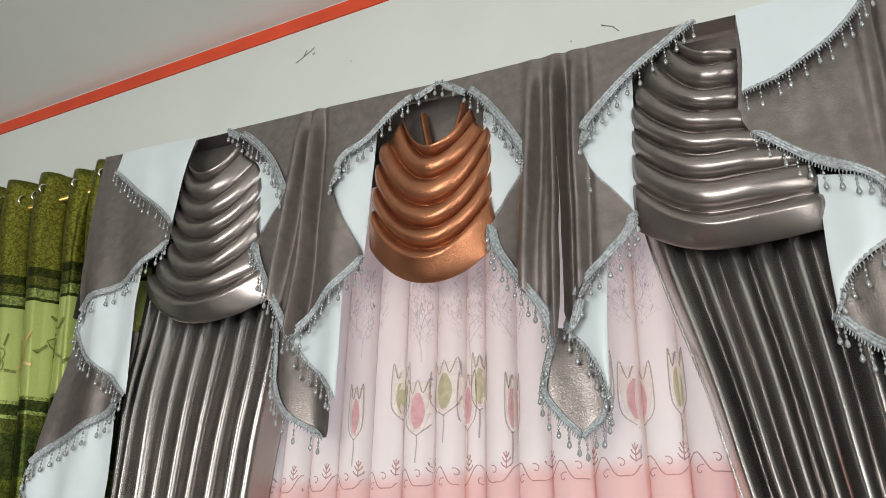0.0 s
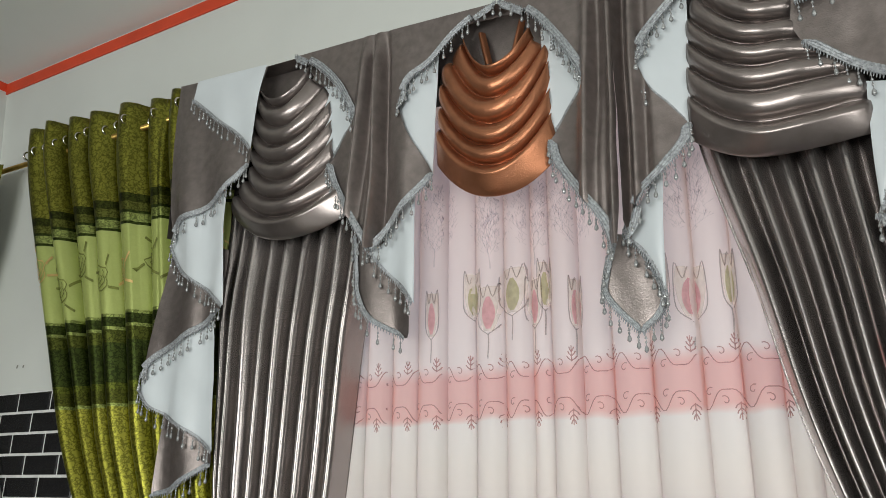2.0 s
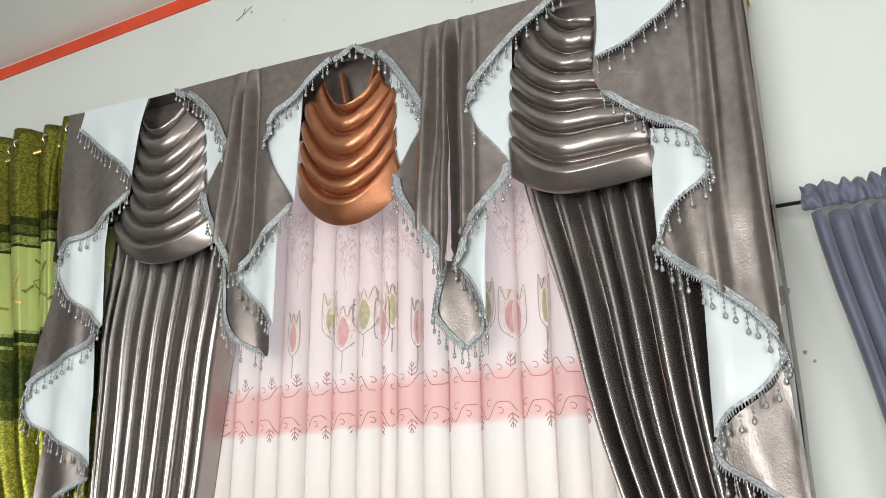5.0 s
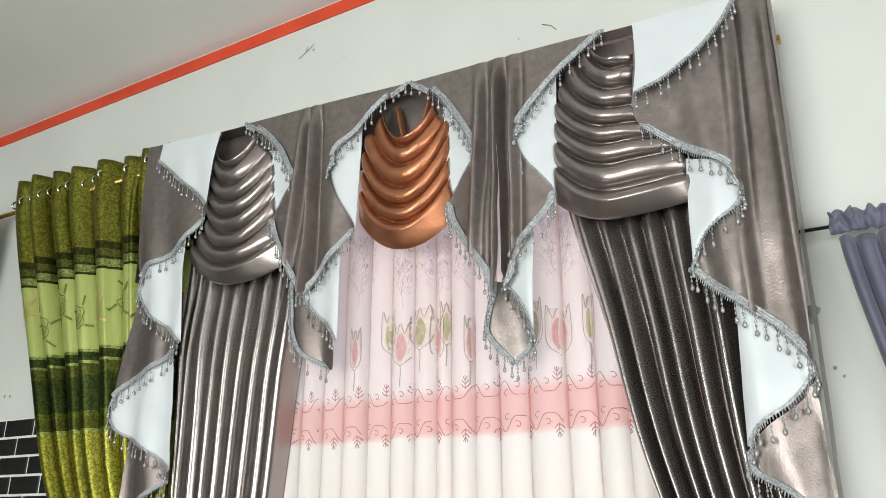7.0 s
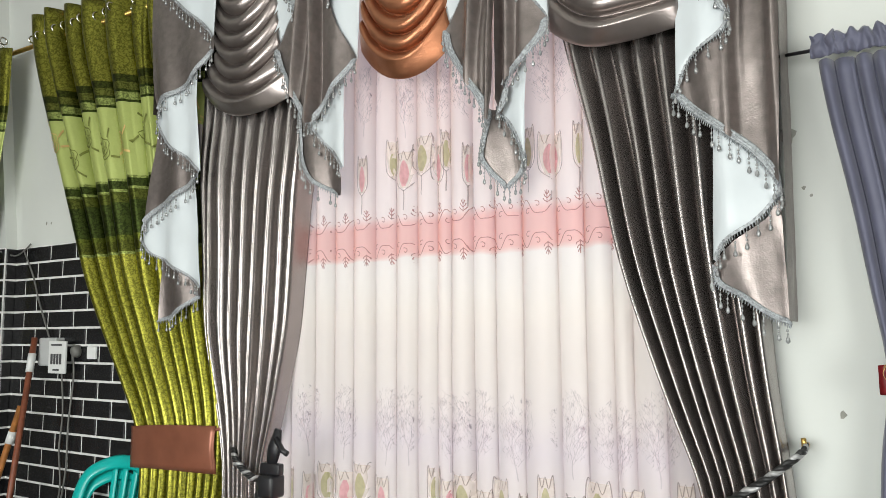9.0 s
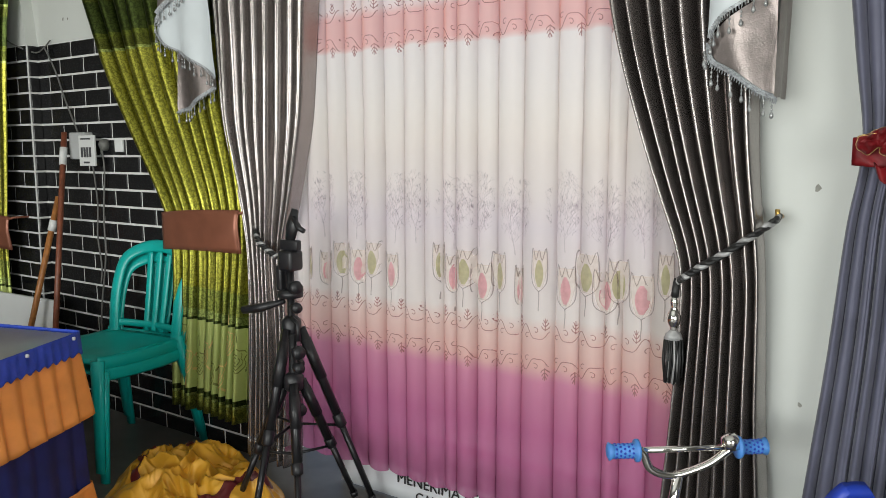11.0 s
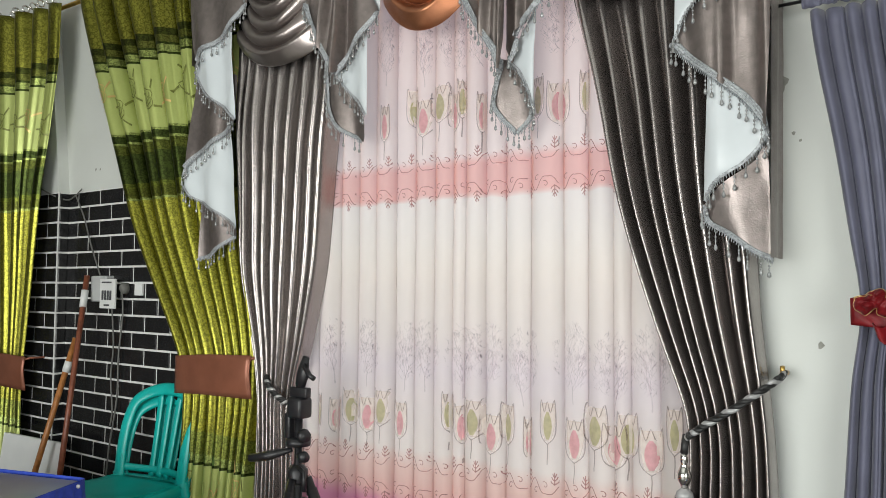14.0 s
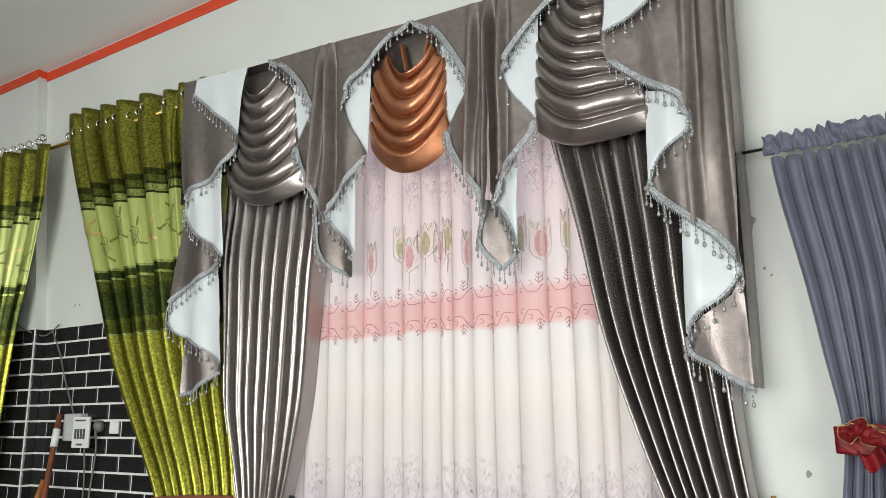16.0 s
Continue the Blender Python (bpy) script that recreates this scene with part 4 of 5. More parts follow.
def tie_band(x0, x1, zl, zr, h, y0, label, flare=0.03):
    """A broad soft band round a gathered curtain, with its free end flaring."""
    ob = thing("curtain_tieback", label, "tieback", "satin tiebacks")
    bm = sheet(24, 8, lambda u, v: (x0 + (x1 - x0) * u, y0 - 0.045 * math.sin(math.pi * min(1, u * 0.92 + 0.04)) ** 0.5 - 0.006 * math.sin(5 * v + 6 * u) * u,
                                    zl + (zr - zl) * u - h * (v - 0.5) * (1 + flare * 6 * u * u * 0.25) + 0.008 * math.sin(3.1 * u)))
    thicken(part("band", bm, BROWN, ob), 0.006)
    part("loop", tube(bmesh.new(), [(x1, y0 - 0.02, zr + h * 0.45), (x1 + 0.02, y0, zr + h * 0.5), (x1 + 0.035, -0.002, zr + h * 0.5)], 0.006, 8), BROWN, ob)
    return ob


tie_band(-1.355, -0.885, 0.915, 0.935, 0.155, -0.095, "brown satin tieback band round a green curtain", 0.05)
tie_band(-3.15, -2.56, 0.85, 0.835, 0.16, -0.125, "brown satin tieback band round a green curtain", 0.04)

# ---- violet curtain ----
P = [(1.955, 1.085, 2.25, 0.05), (1.80, 1.105, 2.24, 0.06), (1.612, 1.135, 2.2, 0.05), (1.40, 1.165, 2.05, 0.05), (1.285, 1.186, 1.85, 0.06), (1.2, 1.186, 1.82, 0.06), (1.1, 1.165, 1.85, 0.05), (0.8, 1.14, 1.95, 0.06), (0.40, 1.10, 2.05, 0.05), (0.04, 1.07, 2.1, 0.07)]
vio = thing("violet_curtain", "slate violet gathered curtain on a black rod, tied back", "curtain")
bm, fv = hung(P, 34, -0.085, 12.5, 12, 60, 0.5)
thicken(part("cloth", bm, PURPLE, vio), 0.002)
bm = sheet(900, 8, lambda u, v: (1.072 + 1.18 * u + 0.010 * v * noise3(u * 70, v * 2, 6), -0.098 - 0.020 * noise3(u * 80 + v, v * 1.2, 1) - 0.012 * noise3(u * 40, v * 3, 4) - 0.006 * math.sin(math.pi * v), 1.962 + 0.052 * v + 0.022 * v * noise3(u * 90, 1, v)))
thicken(part("ruffle", bm, PURPLE, vio), 0.002)
rod2 = thing("curtain_rod", "thin black curtain rod over the violet curtain", "curtain rod")
part("bar", tube(bmesh.new(), [(0.93, -0.085, 1.985), (2.4, -0.085, 1.985)], 0.0045, 8), STEEL, rod2)
part("bracket", tube(bmesh.new(), [(0.97, 0, 1.985), (0.97, -0.085, 1.985)], 0.005, 8), STEEL, rod2)
bow = thing("bow_tieback", "dark red satin bow with gold edging round the violet curtain", "tieback")


def bow_band(u, v):
    return (1.168 + 0.60 * u, -0.118 - 0.035 * math.sin(math.pi * min(1, u + 0.05)) ** 0.5 - 0.006 * noise3(u * 22, v * 3, 3),
            1.235 + (0.5 - v) * (0.060 + 0.012 * math.sin(11 * u)) + 0.004 * noise3(u * 12, v * 2, 5))


thicken(part("band", sheet(60, 10, bow_band), BOW, bow), 0.004)


def bow_loop(cx, cz, wide, tall, lean, seed):
    """A puffed, crumpled loop of ribbon with a gold edge."""
    def f(u, v):
        a = 2 * math.pi * u
        swell = 1 + 0.22 * noise3(math.cos(a) * 1.8, math.sin(a) * 1.8, seed)
        r = math.sin(math.pi / 2 * v)
        x, z = wide * swell * r * math.cos(a), tall * swell * r * math.sin(a) * (0.55 + 0.45 * abs(math.cos(a)))
        y = -0.165 - 0.026 * math.cos(math.pi / 2 * v) - 0.012 * abs(noise3(x * 45, z * 60, seed)) * 2
        return (cx + x * math.cos(lean) - z * math.sin(lean), y, cz + x * math.sin(lean) + z * math.cos(lean))
    loop = part("loop", sheet(48, 12, f), BOW, bow)
    part("edging", tube(bmesh.new(), [f(k / 60, 0.97) for k in range(61)], 0.0011, 5, cap=False), GOLDTHREAD, loop)
    part("edging", tube(bmesh.new(), [f(0.12 + 0.3 * k / 20, 0.35 + 0.5 * k / 20) for k in range(21)], 0.0009, 5), GOLDTHREAD, loop)


bow_loop(1.212, 1.258, 0.034, 0.030, 0.5, 2.0)
bow_loop(1.262, 1.240, 0.040, 0.034, -0.35, 5.0)
bow_loop(1.330, 1.252, 0.044, 0.036, 0.3, 8.0)
for k, (x, lean) in enumerate(((1.215, 0.012), (1.275, 0.03))):
    bm = sheet(12, 12, lambda u, v: (x + 0.05 * u + lean * v, -0.168 - 0.010 * math.sin(8 * u + k) - 0.01 * v, 1.212 - 0.034 * v - 0.012 * math.sin(5 * u + k)))
    thicken(part("bow_end", bm, BOW, bow), 0.003)

# finial of the valance's own rod
fin = thing("curtain_rod", "brass rod end beyond the valance", "curtain rod")
part("bar", tube(bmesh.new(), [(0.6, -0.05, 2.525), (1.035, -0.05, 2.52)], 0.012, 10), BRASS, fin)
part("bracket", tube(bmesh.new(), [(0.95, 0, 2.52), (0.95, -0.05, 2.52)], 0.008, 8), BRASS, fin)

# ---- wall boxes, cables and scuffs ----
meter = thing("meter_box", "grey wall box with a white printed card on it", "meter box")
part("body", box(bmesh.new(), (-2.135, -0.05, 1.205), (-2.0, 0, 1.33), 0.008), GREYBOX, meter, smooth=False)
part("card", box(bmesh.new(), (-2.03, -0.062, 1.175), (-1.905, -0.05, 1.315), 0.003), WHITEBOARD, meter, smooth=False)
bm = bmesh.new()
for k in range(4):
    box(bm, (-2.01 + 0.022 * k, -0.064, 1.215), (-1.995 + 0.022 * k, -0.0625, 1.26))
box(bm, (-2.01, -0.064, 1.295), (-1.93, -0.0625, 1.302))
box(bm, (-1.99, -0.064, 1.187), (-1.945, -0.0625, 1.195))
part("print", bm, INK, meter, smooth=False)
sock = thing("wall_switch", "small white wall switch on the black bricks", "switch")
part("plate", box(bmesh.new(), (-1.815, -0.018, 1.238), (-1.755, -0.006, 1.292), 0.003), WHITEBOARD, sock, smooth=False)
plug = thing("wall_socket", "dark round wall socket with a cable", "socket")
part("body", tube(bmesh.new(), [(-1.895, 0, 1.27), (-1.895, -0.028, 1.27), (-1.895, -0.036, 1.268)], [0.028, 0.026, 0.016], 14), CABLE, plug)
part("cable", tube(bmesh.new(), smooth_path([(-1.895, -0.03, 1.25), (-1.90, -0.02, 1.15), (-1.925, -0.02, 0.95), (-1.93, -0.02, 0.75), (-1.97, -0.03, 0.5), (-1.99, -0.03, 0.3)], 30), 0.004, 6), CABLE, plug)
for pts in ([(-1.975, -0.03, 1.18), (-1.97, -0.02, 1.0), (-1.985, -0.02, 0.85), (-1.965, -0.02, 0.7), (-1.98, -0.02, 0.62)], [(-2.33, -0.03, 1.74), (-2.26, -0.02, 1.62), (-2.2, -0.02, 1.5), (-2.1, -0.02, 1.33)], [(-2.62, -0.075, 1.80), (-2.5, -0.08, 1.755), (-2.42, -0.03, 1.72), (-2.36, -0.02, 1.735), (-2.30, -0.015, 1.77)]):
    cab = thing("cable", "thin grey electric cable along the wall", "cable", "wall cables")
    part("wire", tube(bmesh.new(), smooth_path(pts, 26), 0.0038, 6), CABLE, cab)

RS = random.Random(11)


def scuff(x, z, r, y=-0.001):
    bm = bmesh.new()
    ring = [(x + r * RS.uniform(0.5, 1.2) * math.cos(a), y - 0.001, z + r * RS.uniform(0.5, 1.3) * math.sin(a)) for a in np.linspace(0, 2 * math.pi, 12)[:-1]]
    bm.faces.new([bm.verts.new(p) for p in ring][::-1])
    tagged(part("wall_scuff", bm, SCUFF, smooth=False), "small scuff of bared plaster on the wall", "scuff", "wall scuffs")


for x, z, r in ((1.0, 1.81, 0.022), (1.085, 1.147, 0.009), (-0.57, 3.06, 0.006), (-0.42, 2.98, 0.003), (0.287, 2.811, 0.004), (-2.2, 1.86, 0.008), (-2.16, 1.86, 0.007), (-2.17, 2.39, 0.008), (1.03, 1.68, 0.005), (1.045, 1.66, 0.004), (1.07, 0.60, 0.006)):
    scuff(x, z, r)
bm = bmesh.new()
for k, pts in enumerate(([(-0.64, -0.002, 3.045), (-0.61, -0.002, 3.06), (-0.57, -0.002, 3.085)], [(-0.61, -0.002, 3.06), (-0.60, -0.002, 3.085)], [(0.37, -0.002, 2.835), (0.40, -0.002, 2.82), (0.415, -0.002, 2.80)])):
    tube(bm, pts, 0.0016, 4)
tagged(part("wall_crack", bm, SCUFF), "fine dark cracks in the plaster", "crack", kind="structure")

# ---- sticks and board leaning in the corner ----
br = thing("broom_stick", "red-brown wooden broom leaning against the black bricks", "broom")
part("handle", tube(bmesh.new(), [(-1.98, -0.30, 0.02), (-2.13, -0.07, 1.33)], 0.013, 10), DARKWOOD, br)
part("collar", tube(bmesh.new(), [(-2.112, -0.097, 1.18), (-2.122, -0.082, 1.26)], 0.0165, 10), WHITEBOARD, br)
part("head", box(bmesh.new(), (-2.12, -0.36, 0.0), (-1.86, -0.27, 0.06), 0.012), DARKWOOD, br)
st = thing("mop_stick", "yellow-brown bamboo stick with a white tie", "stick")
part("handle", tube(bmesh.new(), [(-2.33, -0.30, 0.0), (-2.16, -0.10, 1.03)], 0.014, 10), WOOD, st)
part("tie", tube(bmesh.new(), [(-2.185, -0.13, 0.87), (-2.176, -0.12, 0.92)], 0.019, 10), WHITEBOARD, st)
bd = tagged(part("white_panel", box(bmesh.new(), (-0.25, -0.012, 0), (0.25, 0.012, 0.53), 0.004), WHITEBOARD, smooth=False), "white board leaning against the wall in the corner", "board")
bd.matrix_world = pose(-2.45, -0.20, 0.003, -7, 0, 4)

# ---- stacked teal plastic chairs ----


def chair(m, label):
    ob = thing("plastic_chair", label, "chair", "stacked plastic chairs")
    seat = sheet(16, 16, lambda u, v: ((u - 0.5) * (0.42 - 0.03 * v), -0.22 + 0.42 * v, 0.425 - 0.018 * math.sin(math.pi * u) * math.sin(math.pi * v) - 0.015 * max(0, 0.12 - v) / 0.12 - 0.01 * v))
    thicken(part("seat", seat, TEAL, ob), 0.008)
    for s in (-1, 1):
        rail = [(s * 0.205, -0.21, 0.41), (s * 0.207, -0.1, 0.40), (s * 0.203, 0.08, 0.395), (s * 0.19, 0.2, 0.40)]
        part("apron", tube(bmesh.new(), smooth_path(rail, 16), 0.026, 8, 0.35), TEAL, ob)
        bm = bmesh.new()
        tube(bm, [(s * 0.20, -0.205, 0.42), (s * 0.208, -0.215, 0.30), (s * 0.222, -0.235, 0.0)], [0.034, 0.03, 0.022], 8, 0.6)
        part("leg", bm, TEAL, ob)
        bm = bmesh.new()
        tube(bm, [(s * 0.188, 0.19, 0.43), (s * 0.20, 0.215, 0.30), (s * 0.225, 0.265, 0.0)], [0.034, 0.03, 0.022], 8, 0.6)
        part("leg", bm, TEAL, ob)
    arch = [(-0.185, 0.185, 0.41), (-0.19, 0.20, 0.52), (-0.188, 0.225, 0.64), (-0.165, 0.255, 0.73), (-0.09, 0.292, 0.775), (0, 0.305, 0.785), (0.09, 0.292, 0.775), (0.165, 0.255, 0.73), (0.188, 0.225, 0.64), (0.19, 0.20, 0.52), (0.185, 0.185, 0.41)]
    part("back_frame", tube(bmesh.new(), smooth_path(arch, 60), 0.030, 8, 0.4), TEAL, ob)
    for x in (-0.05, 0.0, 0.05):
        part("slat", tube(bmesh.new(), smooth_path([(x * 0.9, 0.235, 0.42), (x, 0.262, 0.56), (x * 1.15, 0.298, 0.77)], 12), 0.016, 8, 0.4), TEAL, ob)
    part("crossbar", tube(bmesh.new(), smooth_path([(-0.185, 0.19, 0.455), (0, 0.245, 0.445), (0.185, 0.19, 0.455)], 12), 0.016, 8, 0.6), TEAL, ob)
    ob.matrix_world = m
    return ob


ch = chair(pose(-1.47, -0.30, 0, 0, 0, 7), "glossy teal plastic stacking chair before the black bricks")
copy_thing(ch, pose(-1.468, -0.318, 0.046, 0, 0, 7))

# ---- skirted table ----
tb = thing("skirted_table", "low grey-topped table with a blue, orange and navy gathered skirt", "table")
corner, ea, eb = Vector((-0.945, -0.745, 0)), Vector((-0.955, -0.295, 0)).normalized(), Vector((0.42, -0.907, 0)).normalized()
LA, LB = 1.1, 1.3
outline = [corner + ea * LA, corner, corner + eb * LB]
bm = bmesh.new()
top = [corner, corner + eb * LB, corner + eb * LB + ea * LA, corner + ea * LA]
lowr = [bm.verts.new(p + Vector((0, 0, 0.64))) for p in top]
upr = [bm.verts.new(p + Vector((0, 0, 0.662))) for p in top]
bm.faces.new(upr)
bm.faces.new(lowr[::-1])
for i in range(4):
    bm.faces.new((lowr[i], lowr[(i + 1) % 4], upr[(i + 1) % 4], upr[i]))
bmesh.ops.recalc_face_normals(bm, faces=bm.faces)
bmesh.ops.bevel(bm, geom=list(bm.edges), offset=0.004, segments=2, affect="EDGES")
part("tabletop", bm, GREYTOP, tb)


def skirt(z1, z0, out0, out1, folds, depth, mat, name, seed):
    """A gathered cloth round the table's two open sides."""
    total = LA + LB

    def f(u, v):
        s = u * total
        p = outline[0] - ea * s if s < LA else corner + eb * (s - LA)
        na, nb = Vector((-ea.y, ea.x, 0)), Vector((-eb.y, eb.x, 0))
        na = na if na.dot(eb) < 0 else -na
        nb = nb if nb.dot(ea) < 0 else -nb
        k = min(1, max(0, (s - LA) / 0.08 + 0.5))
        d = (na * (1 - k) + nb * k).normalized()
        w = 0.5 + 0.5 * math.sin(2 * math.pi * (s * folds + 0.25 * noise3(s * 8, seed, 0)))
        o = out0 + (out1 - out0) * v + depth * (0.25 + 0.75 * v) * w ** 0.7
        return p + d * o + Vector((0, 0, z1 + (z0 - z1) * v + (0.006 * v * math.sin(s * folds * 6.28))))
    thicken(part(name, sheet(420, 12, f), mat, tb), 0.002)


skirt(0.668, 0.598, 0.016, 0.020, 26, 0.004, SKYBLUE, "skirt_header", 1)
skirt(0.612, 0.385, 0.006, 0.022, 13, 0.026, ORANGE, "skirt_flounce", 2)
skirt(0.43, 0.10, 0.002, 0.006, 12, 0.016, NAVY, "skirt_panel", 3)
skirt(0.16, 0.006, 0.022, 0.034, 13, 0.02, ORANGE, "skirt_flounce", 4)
for k in range(6):
    s = 0.04 + 0.21 * k
    q = corner + eb * s
    nb = Vector((-eb.y, eb.x, 0))
    nb = nb if nb.dot(ea) < 0 else -nb
    c = q + nb * 0.022 + Vector((0, 0, 0.655))
    part("button", tube(bmesh.new(), [c, c + nb * 0.006, c + nb * 0.008], [0.006, 0.006, 0.002], 8), WHITEBOARD, tb)
dish = tagged(part("small_dish", tube(bmesh.new(), [(-1.42, -0.99, 0.663), (-1.42, -0.99, 0.675), (-1.42, -0.99, 0.680), (-1.42, -0.99, 0.683)], [0.06, 0.066, 0.062, 0.045], 24), BLUE), "pale blue plastic dish lying on the table", "dish")

# ---- heap of golden cloth ----


def heap(u, v):
    a, r = 2 * math.pi * u, v
    x, y = 0.36 * r * math.cos(a) * (1 + 0.12 * math.sin(3 * a)), 0.30 * r * math.sin(a) * (1 + 0.12 * math.cos(2 * a + 1))
    wx, wy = x + 0.06 * noise3(x * 6, y * 6, 3.3), y + 0.06 * noise3(x * 6, y * 6, 7.7)
    fold = 1 - abs(noise3(wx * 8 + 3, wy * 11, 1.2)) * 2.2
    fine = 1 - abs(noise3(wx * 19, wy * 23 + 5, 4.1)) * 2.2
    rim = 1 - r ** 5
    h = 0.085 * (1 - r ** 2) * (0.8 + 0.6 * noise3(x * 5, y * 5, 9)) + (0.060 * max(0, fold) + 0.028 * max(0, fine)) * rim
    return (-0.90 + x + 0.025 * noise3(x * 9, y * 9, 2), -0.37 + y, max(0.004, h))


hp = tagged(part("satin_cloth", sheet(220, 90, heap), YELLOW), "crumpled heap of golden yellow satin on the floor", "cloth")
for a0, r0 in ((0.50, 0.55), (0.92, 0.7), (0.30, 0.75)):
    bm = sheet(40, 5, lambda u, v: (lambda p: (p[0], p[1], p[2] + 0.006))(heap(a0 + 0.20 * u, r0 + 0.10 * v + 0.07 * math.sin(9 * u))))
    part("border", bm, MAROON, hp, "maroon border of the cloth")

# ---- black tripods in front of the drape ----


def tripod(x, y, h, spread, turn, head, label):
    ob = thing("tripod", label, "tripod", "camera tripods", at=(x, y, 0))
    part("column", tube(bmesh.new(), [(0, 0, h * 0.30), (0, 0, h)], 0.013, 10), STEEL, ob)
    part("collar", tube(bmesh.new(), [(0, 0, h * 0.70), (0, 0, h * 0.72), (0, 0, h * 0.78), (0, 0, h * 0.80)], [0.02, 0.034, 0.034, 0.018], 12), BLACK, ob)
    for k in range(3):
        a = turn + k * 2.094
        c, s = math.cos(a), math.sin(a)
        foot, hip = (spread * c, spread * s, 0.008), (0.03 * c, 0.03 * s, h * 0.75)
        at = lambda t: tuple(hip[i] + (foot[i] - hip[i]) * t for i in range(3))
        leg = part("leg", tube(bmesh.new(), [at(0), at(0.52)], 0.016, 8), STEEL, ob)
        part("lower_leg", tube(bmesh.new(), [at(0.5), at(0.98)], 0.011, 8), STEEL, leg)
        part("clamp", tube(bmesh.new(), [at(0.48), at(0.49), at(0.55), at(0.56)], [0.013, 0.019, 0.019, 0.012], 8), BLACK, leg)
        part("grip", tube(bmesh.new(), [at(0.06), at(0.28)], 0.019, 8), BLACK, leg)
        part("foot", tube(bmesh.new(), [at(0.965), at(1.0)], 0.014, 8), BLACK, leg)
        part("brace", tube(bmesh.new(), [(0, 0, h * 0.36), at(0.55)], 0.005, 6), STEEL, ob)
    for k, (z, r) in enumerate(((0.62, 0.030), (0.84, 0.026), (0.92, 0.032))):
        part("knob", tube(bmesh.new(), [(0.016, -0.01, h * z), (0.045, -0.02, h * z), (0.060, -0.025, h * z)], [r * 0.4, r * 0.75, r * 0.6], 10), BLACK, ob)
    if head:
        part("crank", tube(bmesh.new(), [(0.02, -0.02, h * 0.80), (0.07, -0.04, h * 0.79), (0.075, -0.045, h * 0.72)], [0.007, 0.007, 0.010], 8), BLACK, ob)
        part("level_plate", tube(bmesh.new(), [(0, 0, h * 0.87), (0, 0, h * 0.875), (0, 0, h * 0.90), (0, 0, h * 0.905)], [0.02, 0.042, 0.042, 0.02], 14), BLACK, ob)
        part("cheek", box(bmesh.new(), (-0.045, -0.025, h * 0.90), (-0.02, 0.025, h * 1.0), 0.006), BLACK, ob)
        part("pan_head", box(bmesh.new(), (-0.03, -0.03, h * 0.98), (0.035, 0.03, h * 1.06), 0.01), BLACK, ob)
        part("pan_handle", tube(bmesh.new(), [(-0.01, -0.02, h * 0.86), (-0.09, -0.05, h * 0.83), (-0.16, -0.07, h * 0.815)], [0.008, 0.016, 0.014], 8), BLACK, ob)
        part("plate", box(bmesh.new(), (-0.035, -0.012, h * 1.06), (0.045, 0.012, h * 1.10), 0.004), BLACK, ob)
        part("holder", tube(bmesh.new(), [(0.0, 0, h * 1.08), (0.015, 0, h * 1.15), (0.03, 0, h * 1.22)], [0.018, 0.028, 0.014], 8, 0.5), BLACK, ob)
        part("clip", tube(bmesh.new(), [(0.03, -0.01, h * 1.19), (0.06, -0.012, h * 1.15), (0.08, -0.012, h * 1.14)], 0.009, 8), BLACK, ob)
    return ob


tripod(-0.475, -0.25, 0.86, 0.27, 0.75, True, "black camera tripod with a phone holder before the drape")
tripod(-0.42, -0.30, 0.64, 0.24, 1.35, False, "slim black light stand beside the tripod")

# ---- small bicycle ----
bike = thing("childs_bicycle", "small child's bicycle with chrome bars and blue grips", "bicycle")
hb = Vector((0.90, -0.36, 0.565))
bd1 = Vector((0.775, 0.632, 0))
fw = Vector((-0.632, 0.775, 0))
fr = Vector((-0.985, 0.17, 0))
bar = [hb - bd1 * 0.175, hb - bd1 * 0.11, hb - bd1 * 0.085 - Vector((0, 0, 0.045)), hb - bd1 * 0.03 - Vector((0, 0, 0.062)), hb + bd1 * 0.05 - Vector((0, 0, 0.038)), hb + bd1 * 0.11, hb + bd1 * 0.175]
part("handlebar", tube(bmesh.new(), smooth_path([tuple(p) for p in bar], 48), 0.0095, 10), CHROME, bike)
part("crossbar", tube(bmesh.new(), [hb - bd1 * 0.115, hb + bd1 * 0.11], 0.0075, 10), CHROME, bike)
part("bell", tube(bmesh.new(), [hb + bd1 * 0.10 + Vector((0, 0, 0.0)), hb + bd1 * 0.10 + Vector((0, 0, 0.022)), hb + bd1 * 0.10 + Vector((0, 0, 0.034))], [0.022, 0.021, 0.008], 14), CHROME, bike)
for s in (-1, 1):
    g = part("grip", tube(bmesh.new(), [hb + bd1 * s * t for t in (0.115, 0.122, 0.124, 0.175, 0.183, 0.187)], [0.026, 0.026, 0.017, 0.0165, 0.021, 0.013], 14), BLUE, bike, "dimpled blue rubber grip")
    bm = bmesh.new()
    for i in range(5):
        for j in range(10):
            a = 2 * math.pi * (j + 0.5 * (i % 2)) / 10
            n1, n2 = fw, Vector((0, 0, 1))
            o = n1 * math.cos(a) + n2 * math.sin(a)
            c = hb + bd1 * s * (0.131 + 0.0095 * i)
            tube(bm, [c + o * 0.0160, c + o * 0.0178], [0.0034, 0.0020], 6)
    part("dimple", bm, DEEPBLUE, g)
neck = hb - bd1 * 0.02 - Vector((0, 0, 0.062))
part("stem", tube(bmesh.new(), [neck, neck + fr * 0.03 - Vector((0, 0, 0.20))], 0.012, 10), CHROME, bike)
axle_f, axle_r = neck + fr * 0.10 + Vector((0, 0, 0.15 - neck.z)), neck - fr * 0.42 + Vector((0, 0, 0.15 - neck.z))
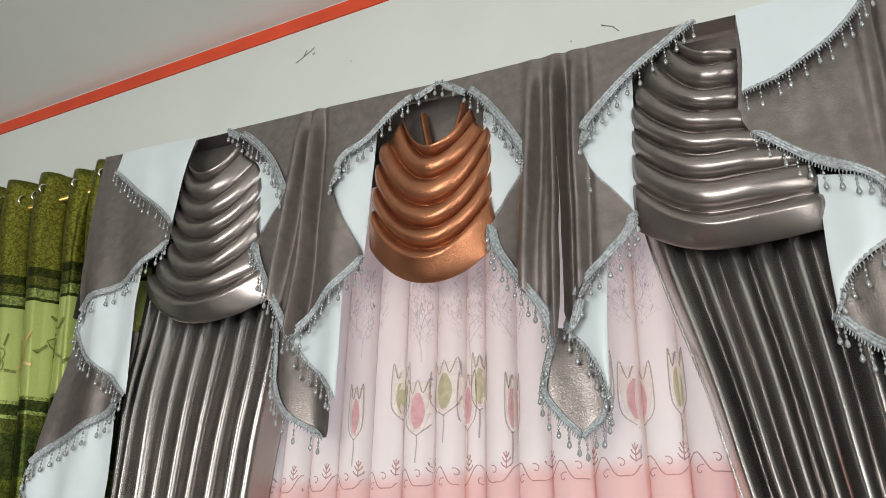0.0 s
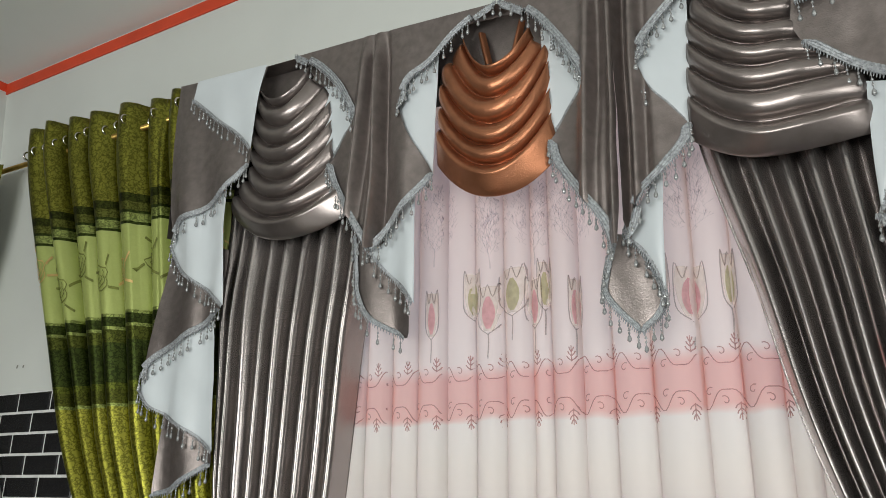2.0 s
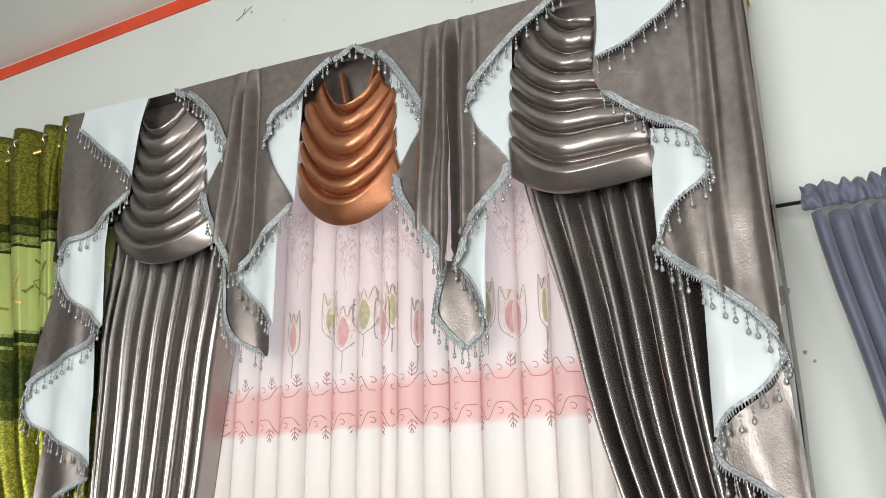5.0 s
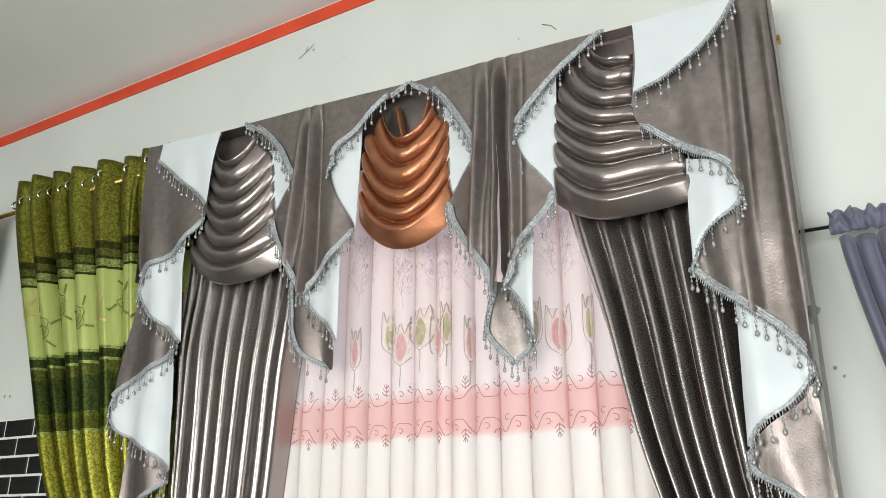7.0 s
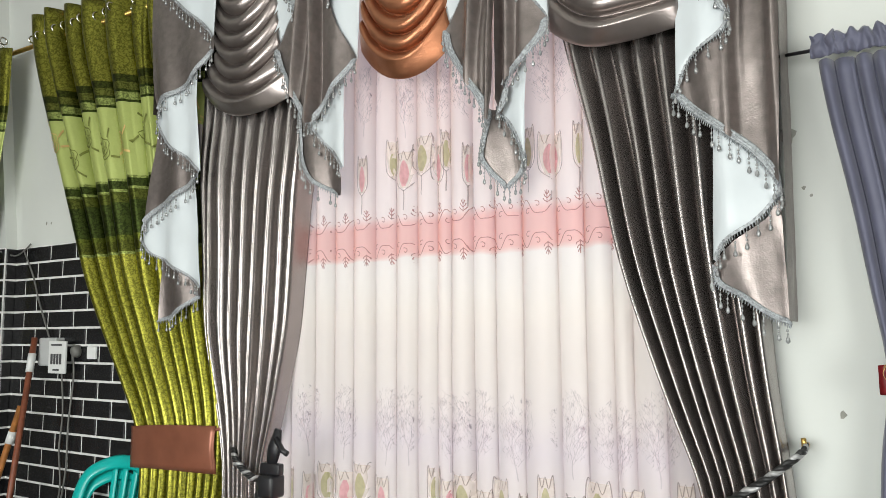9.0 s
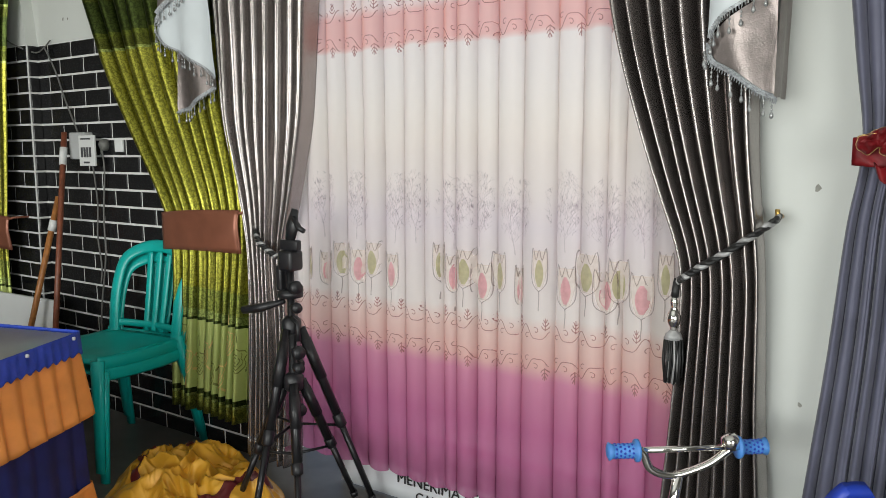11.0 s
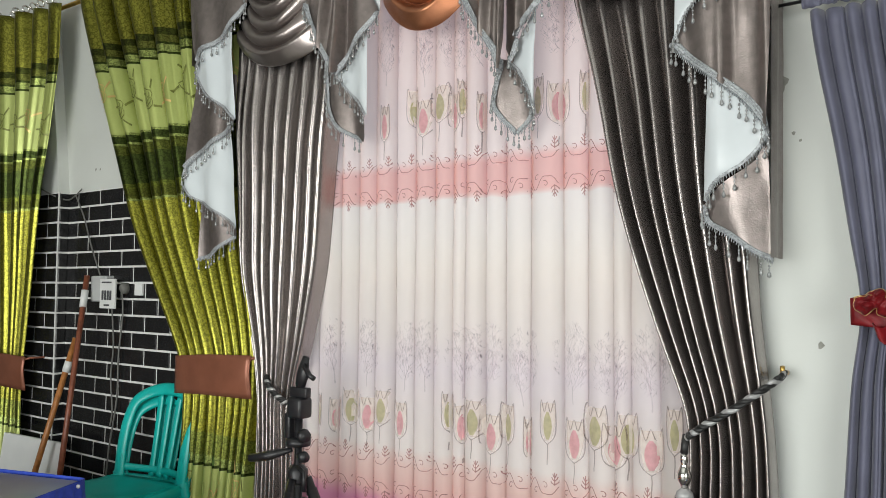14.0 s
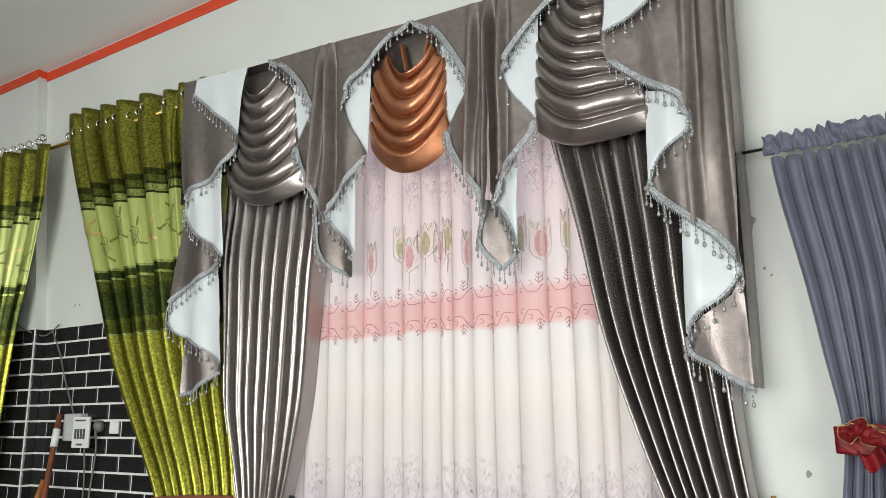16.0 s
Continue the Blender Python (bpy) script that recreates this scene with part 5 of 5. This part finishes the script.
crown = neck + fr * 0.03 - Vector((0, 0, 0.17))
for s in (-1, 1):
    part("fork", tube(bmesh.new(), [crown + bd1 * 0.03 * s, axle_f + bd1 * 0.04 * s], 0.009, 8), DEEPBLUE, bike)
    part("stay", tube(bmesh.new(), [neck - fr * 0.22 - Vector((0, 0, 0.24)), axle_r + bd1 * 0.04 * s], 0.008, 8), DEEPBLUE, bike)
part("frame", tube(bmesh.new(), [crown, neck - fr * 0.10 - Vector((0, 0, 0.29)), neck - fr * 0.22 - Vector((0, 0, 0.24))], 0.014, 10), DEEPBLUE, bike)
for c in (axle_f, axle_r):
    ring = [c + fr * 0.135 * math.cos(a) + Vector((0, 0, 0.135 * math.sin(a))) for a in np.linspace(0, 2 * math.pi, 41)]
    w = part("wheel", tube(bmesh.new(), ring, 0.0165, 8, cap=False), BLACK, bike)
    for k in range(6):
        a = k * 1.047
        part("spoke", tube(bmesh.new(), [c, c + fr * 0.125 * math.cos(a) + Vector((0, 0, 0.125 * math.sin(a)))], 0.006, 6), CHROME, w)
part("seat_post", tube(bmesh.new(), [neck - fr * 0.22 - Vector((0, 0, 0.24)), neck - fr * 0.25 - Vector((0, 0, 0.10))], 0.011, 8), CHROME, bike)
sc = neck - fr * 0.26 - Vector((0, 0, 0.085))
part("saddle", sheet(14, 14, lambda u, v: sc + bd1 * (u - 0.5) * (0.07 + 0.09 * v) - fr * (v - 0.4) * 0.22 + Vector((0, 0, 0.035 * math.sin(math.pi * u) ** 0.5 + 0.01 * v))), BLACK, bike)
rest = Vector((1.222, -0.335, 0.50))
part("back_rest", sheet(14, 14, lambda u, v: rest + bd1 * (u - 0.5) * 0.13 * math.sin(math.pi * (0.30 + 0.62 * v)) ** 0.7 + fw * (0.012 * math.sin(math.pi * u) * math.sin(math.pi * v) - 0.03 * v) + Vector((0, 0, -0.08 + 0.14 * v))), DEEPBLUE, bike, "rounded blue backrest")
thicken(bpy.data.objects["back_rest"], 0.03)
part("rest_post", tube(bmesh.new(), [sc + Vector((0, 0, -0.02)), rest + Vector((0, 0, -0.07))], 0.009, 8), CHROME, bike)

# ---- black bricks of the wall's lower part ----
BW, BH, J = 0.200, 0.0767, 0.010
bm = bmesh.new()
box(bm, (pil_x(0), -0.003, 0.0), (-0.98, 0.0, 1.757))
box(bm, (X0 + 0.6, -PD - 0.003, 0.0), (pil_x(0), -PD, 1.757))
box(bm, (pil_x(0), -PD - 0.003, 0.0), (pil_x(0) + 0.003, -0.003, 1.75))
part("brick_joint", bm, MORTAR, wall_north, smooth=False)


def brick_mesh(w, h, ax):
    bm = bmesh.new()
    b, t = 0.004, 0.005
    for inset, y in ((0, 0), (0, -t + 0.002), (b, -t)):
        for sx, sz in ((-1, -1), (1, -1), (1, 1), (-1, 1)):
            p = (sx * (w / 2 - inset), y, sz * (h / 2 - inset))
            bm.verts.new(p if ax == "x" else (-p[1], p[0], p[2]))
    bm.verts.ensure_lookup_table()
    v = bm.verts
    for k in (0, 4):
        for i in range(4):
            j = (i + 1) % 4
            bm.faces.new((v[k + i], v[k + j], v[k + 4 + j], v[k + 4 + i]))
    bm.faces.new((v[8], v[9], v[10], v[11]))
    bmesh.ops.recalc_face_normals(bm, faces=bm.faces)
    me = bpy.data.meshes.new("brick")
    bm.to_mesh(me)
    bm.free()
    me.materials.append(BRICK)
    return me


whole, half, end = brick_mesh(BW - J, BH - J, "x"), brick_mesh(BW / 2 - J, BH - J, "x"), brick_mesh(PD - 0.008, BH - J, "y")
for r in range(23):
    z = 1.757 - BH * (r + 0.5)
    if z < 0.03:
        continue
    shift = 0.0 if r % 2 else BW / 2
    x = -2.345 + shift - BW
    while x < -0.90:
        if x - BW / 2 > pil_x(0) - 0.02:
            b = new("brick", whole)
            b.location, b.parent = (x, -0.003, z), wall_north
        elif x + BW / 2 > pil_x(0) + 0.05:
            b = new("brick", half)
            b.location, b.parent = (x + BW / 4, -0.003, z), wall_north
        x += BW
    for k in range(5):
        b = new("brick", whole)
        b.location, b.parent = (pil_x(0) - BW / 2 - shift - BW * k, -PD - 0.003, z), wall_north
    if shift:
        b = new("brick", half)
        b.location, b.parent = (pil_x(0) - BW / 4, -PD - 0.003, z), wall_north
    b = new("brick", end)
    b.location, b.parent = (pil_x(0) + 0.003, -PD / 2 - 0.003, z), wall_north
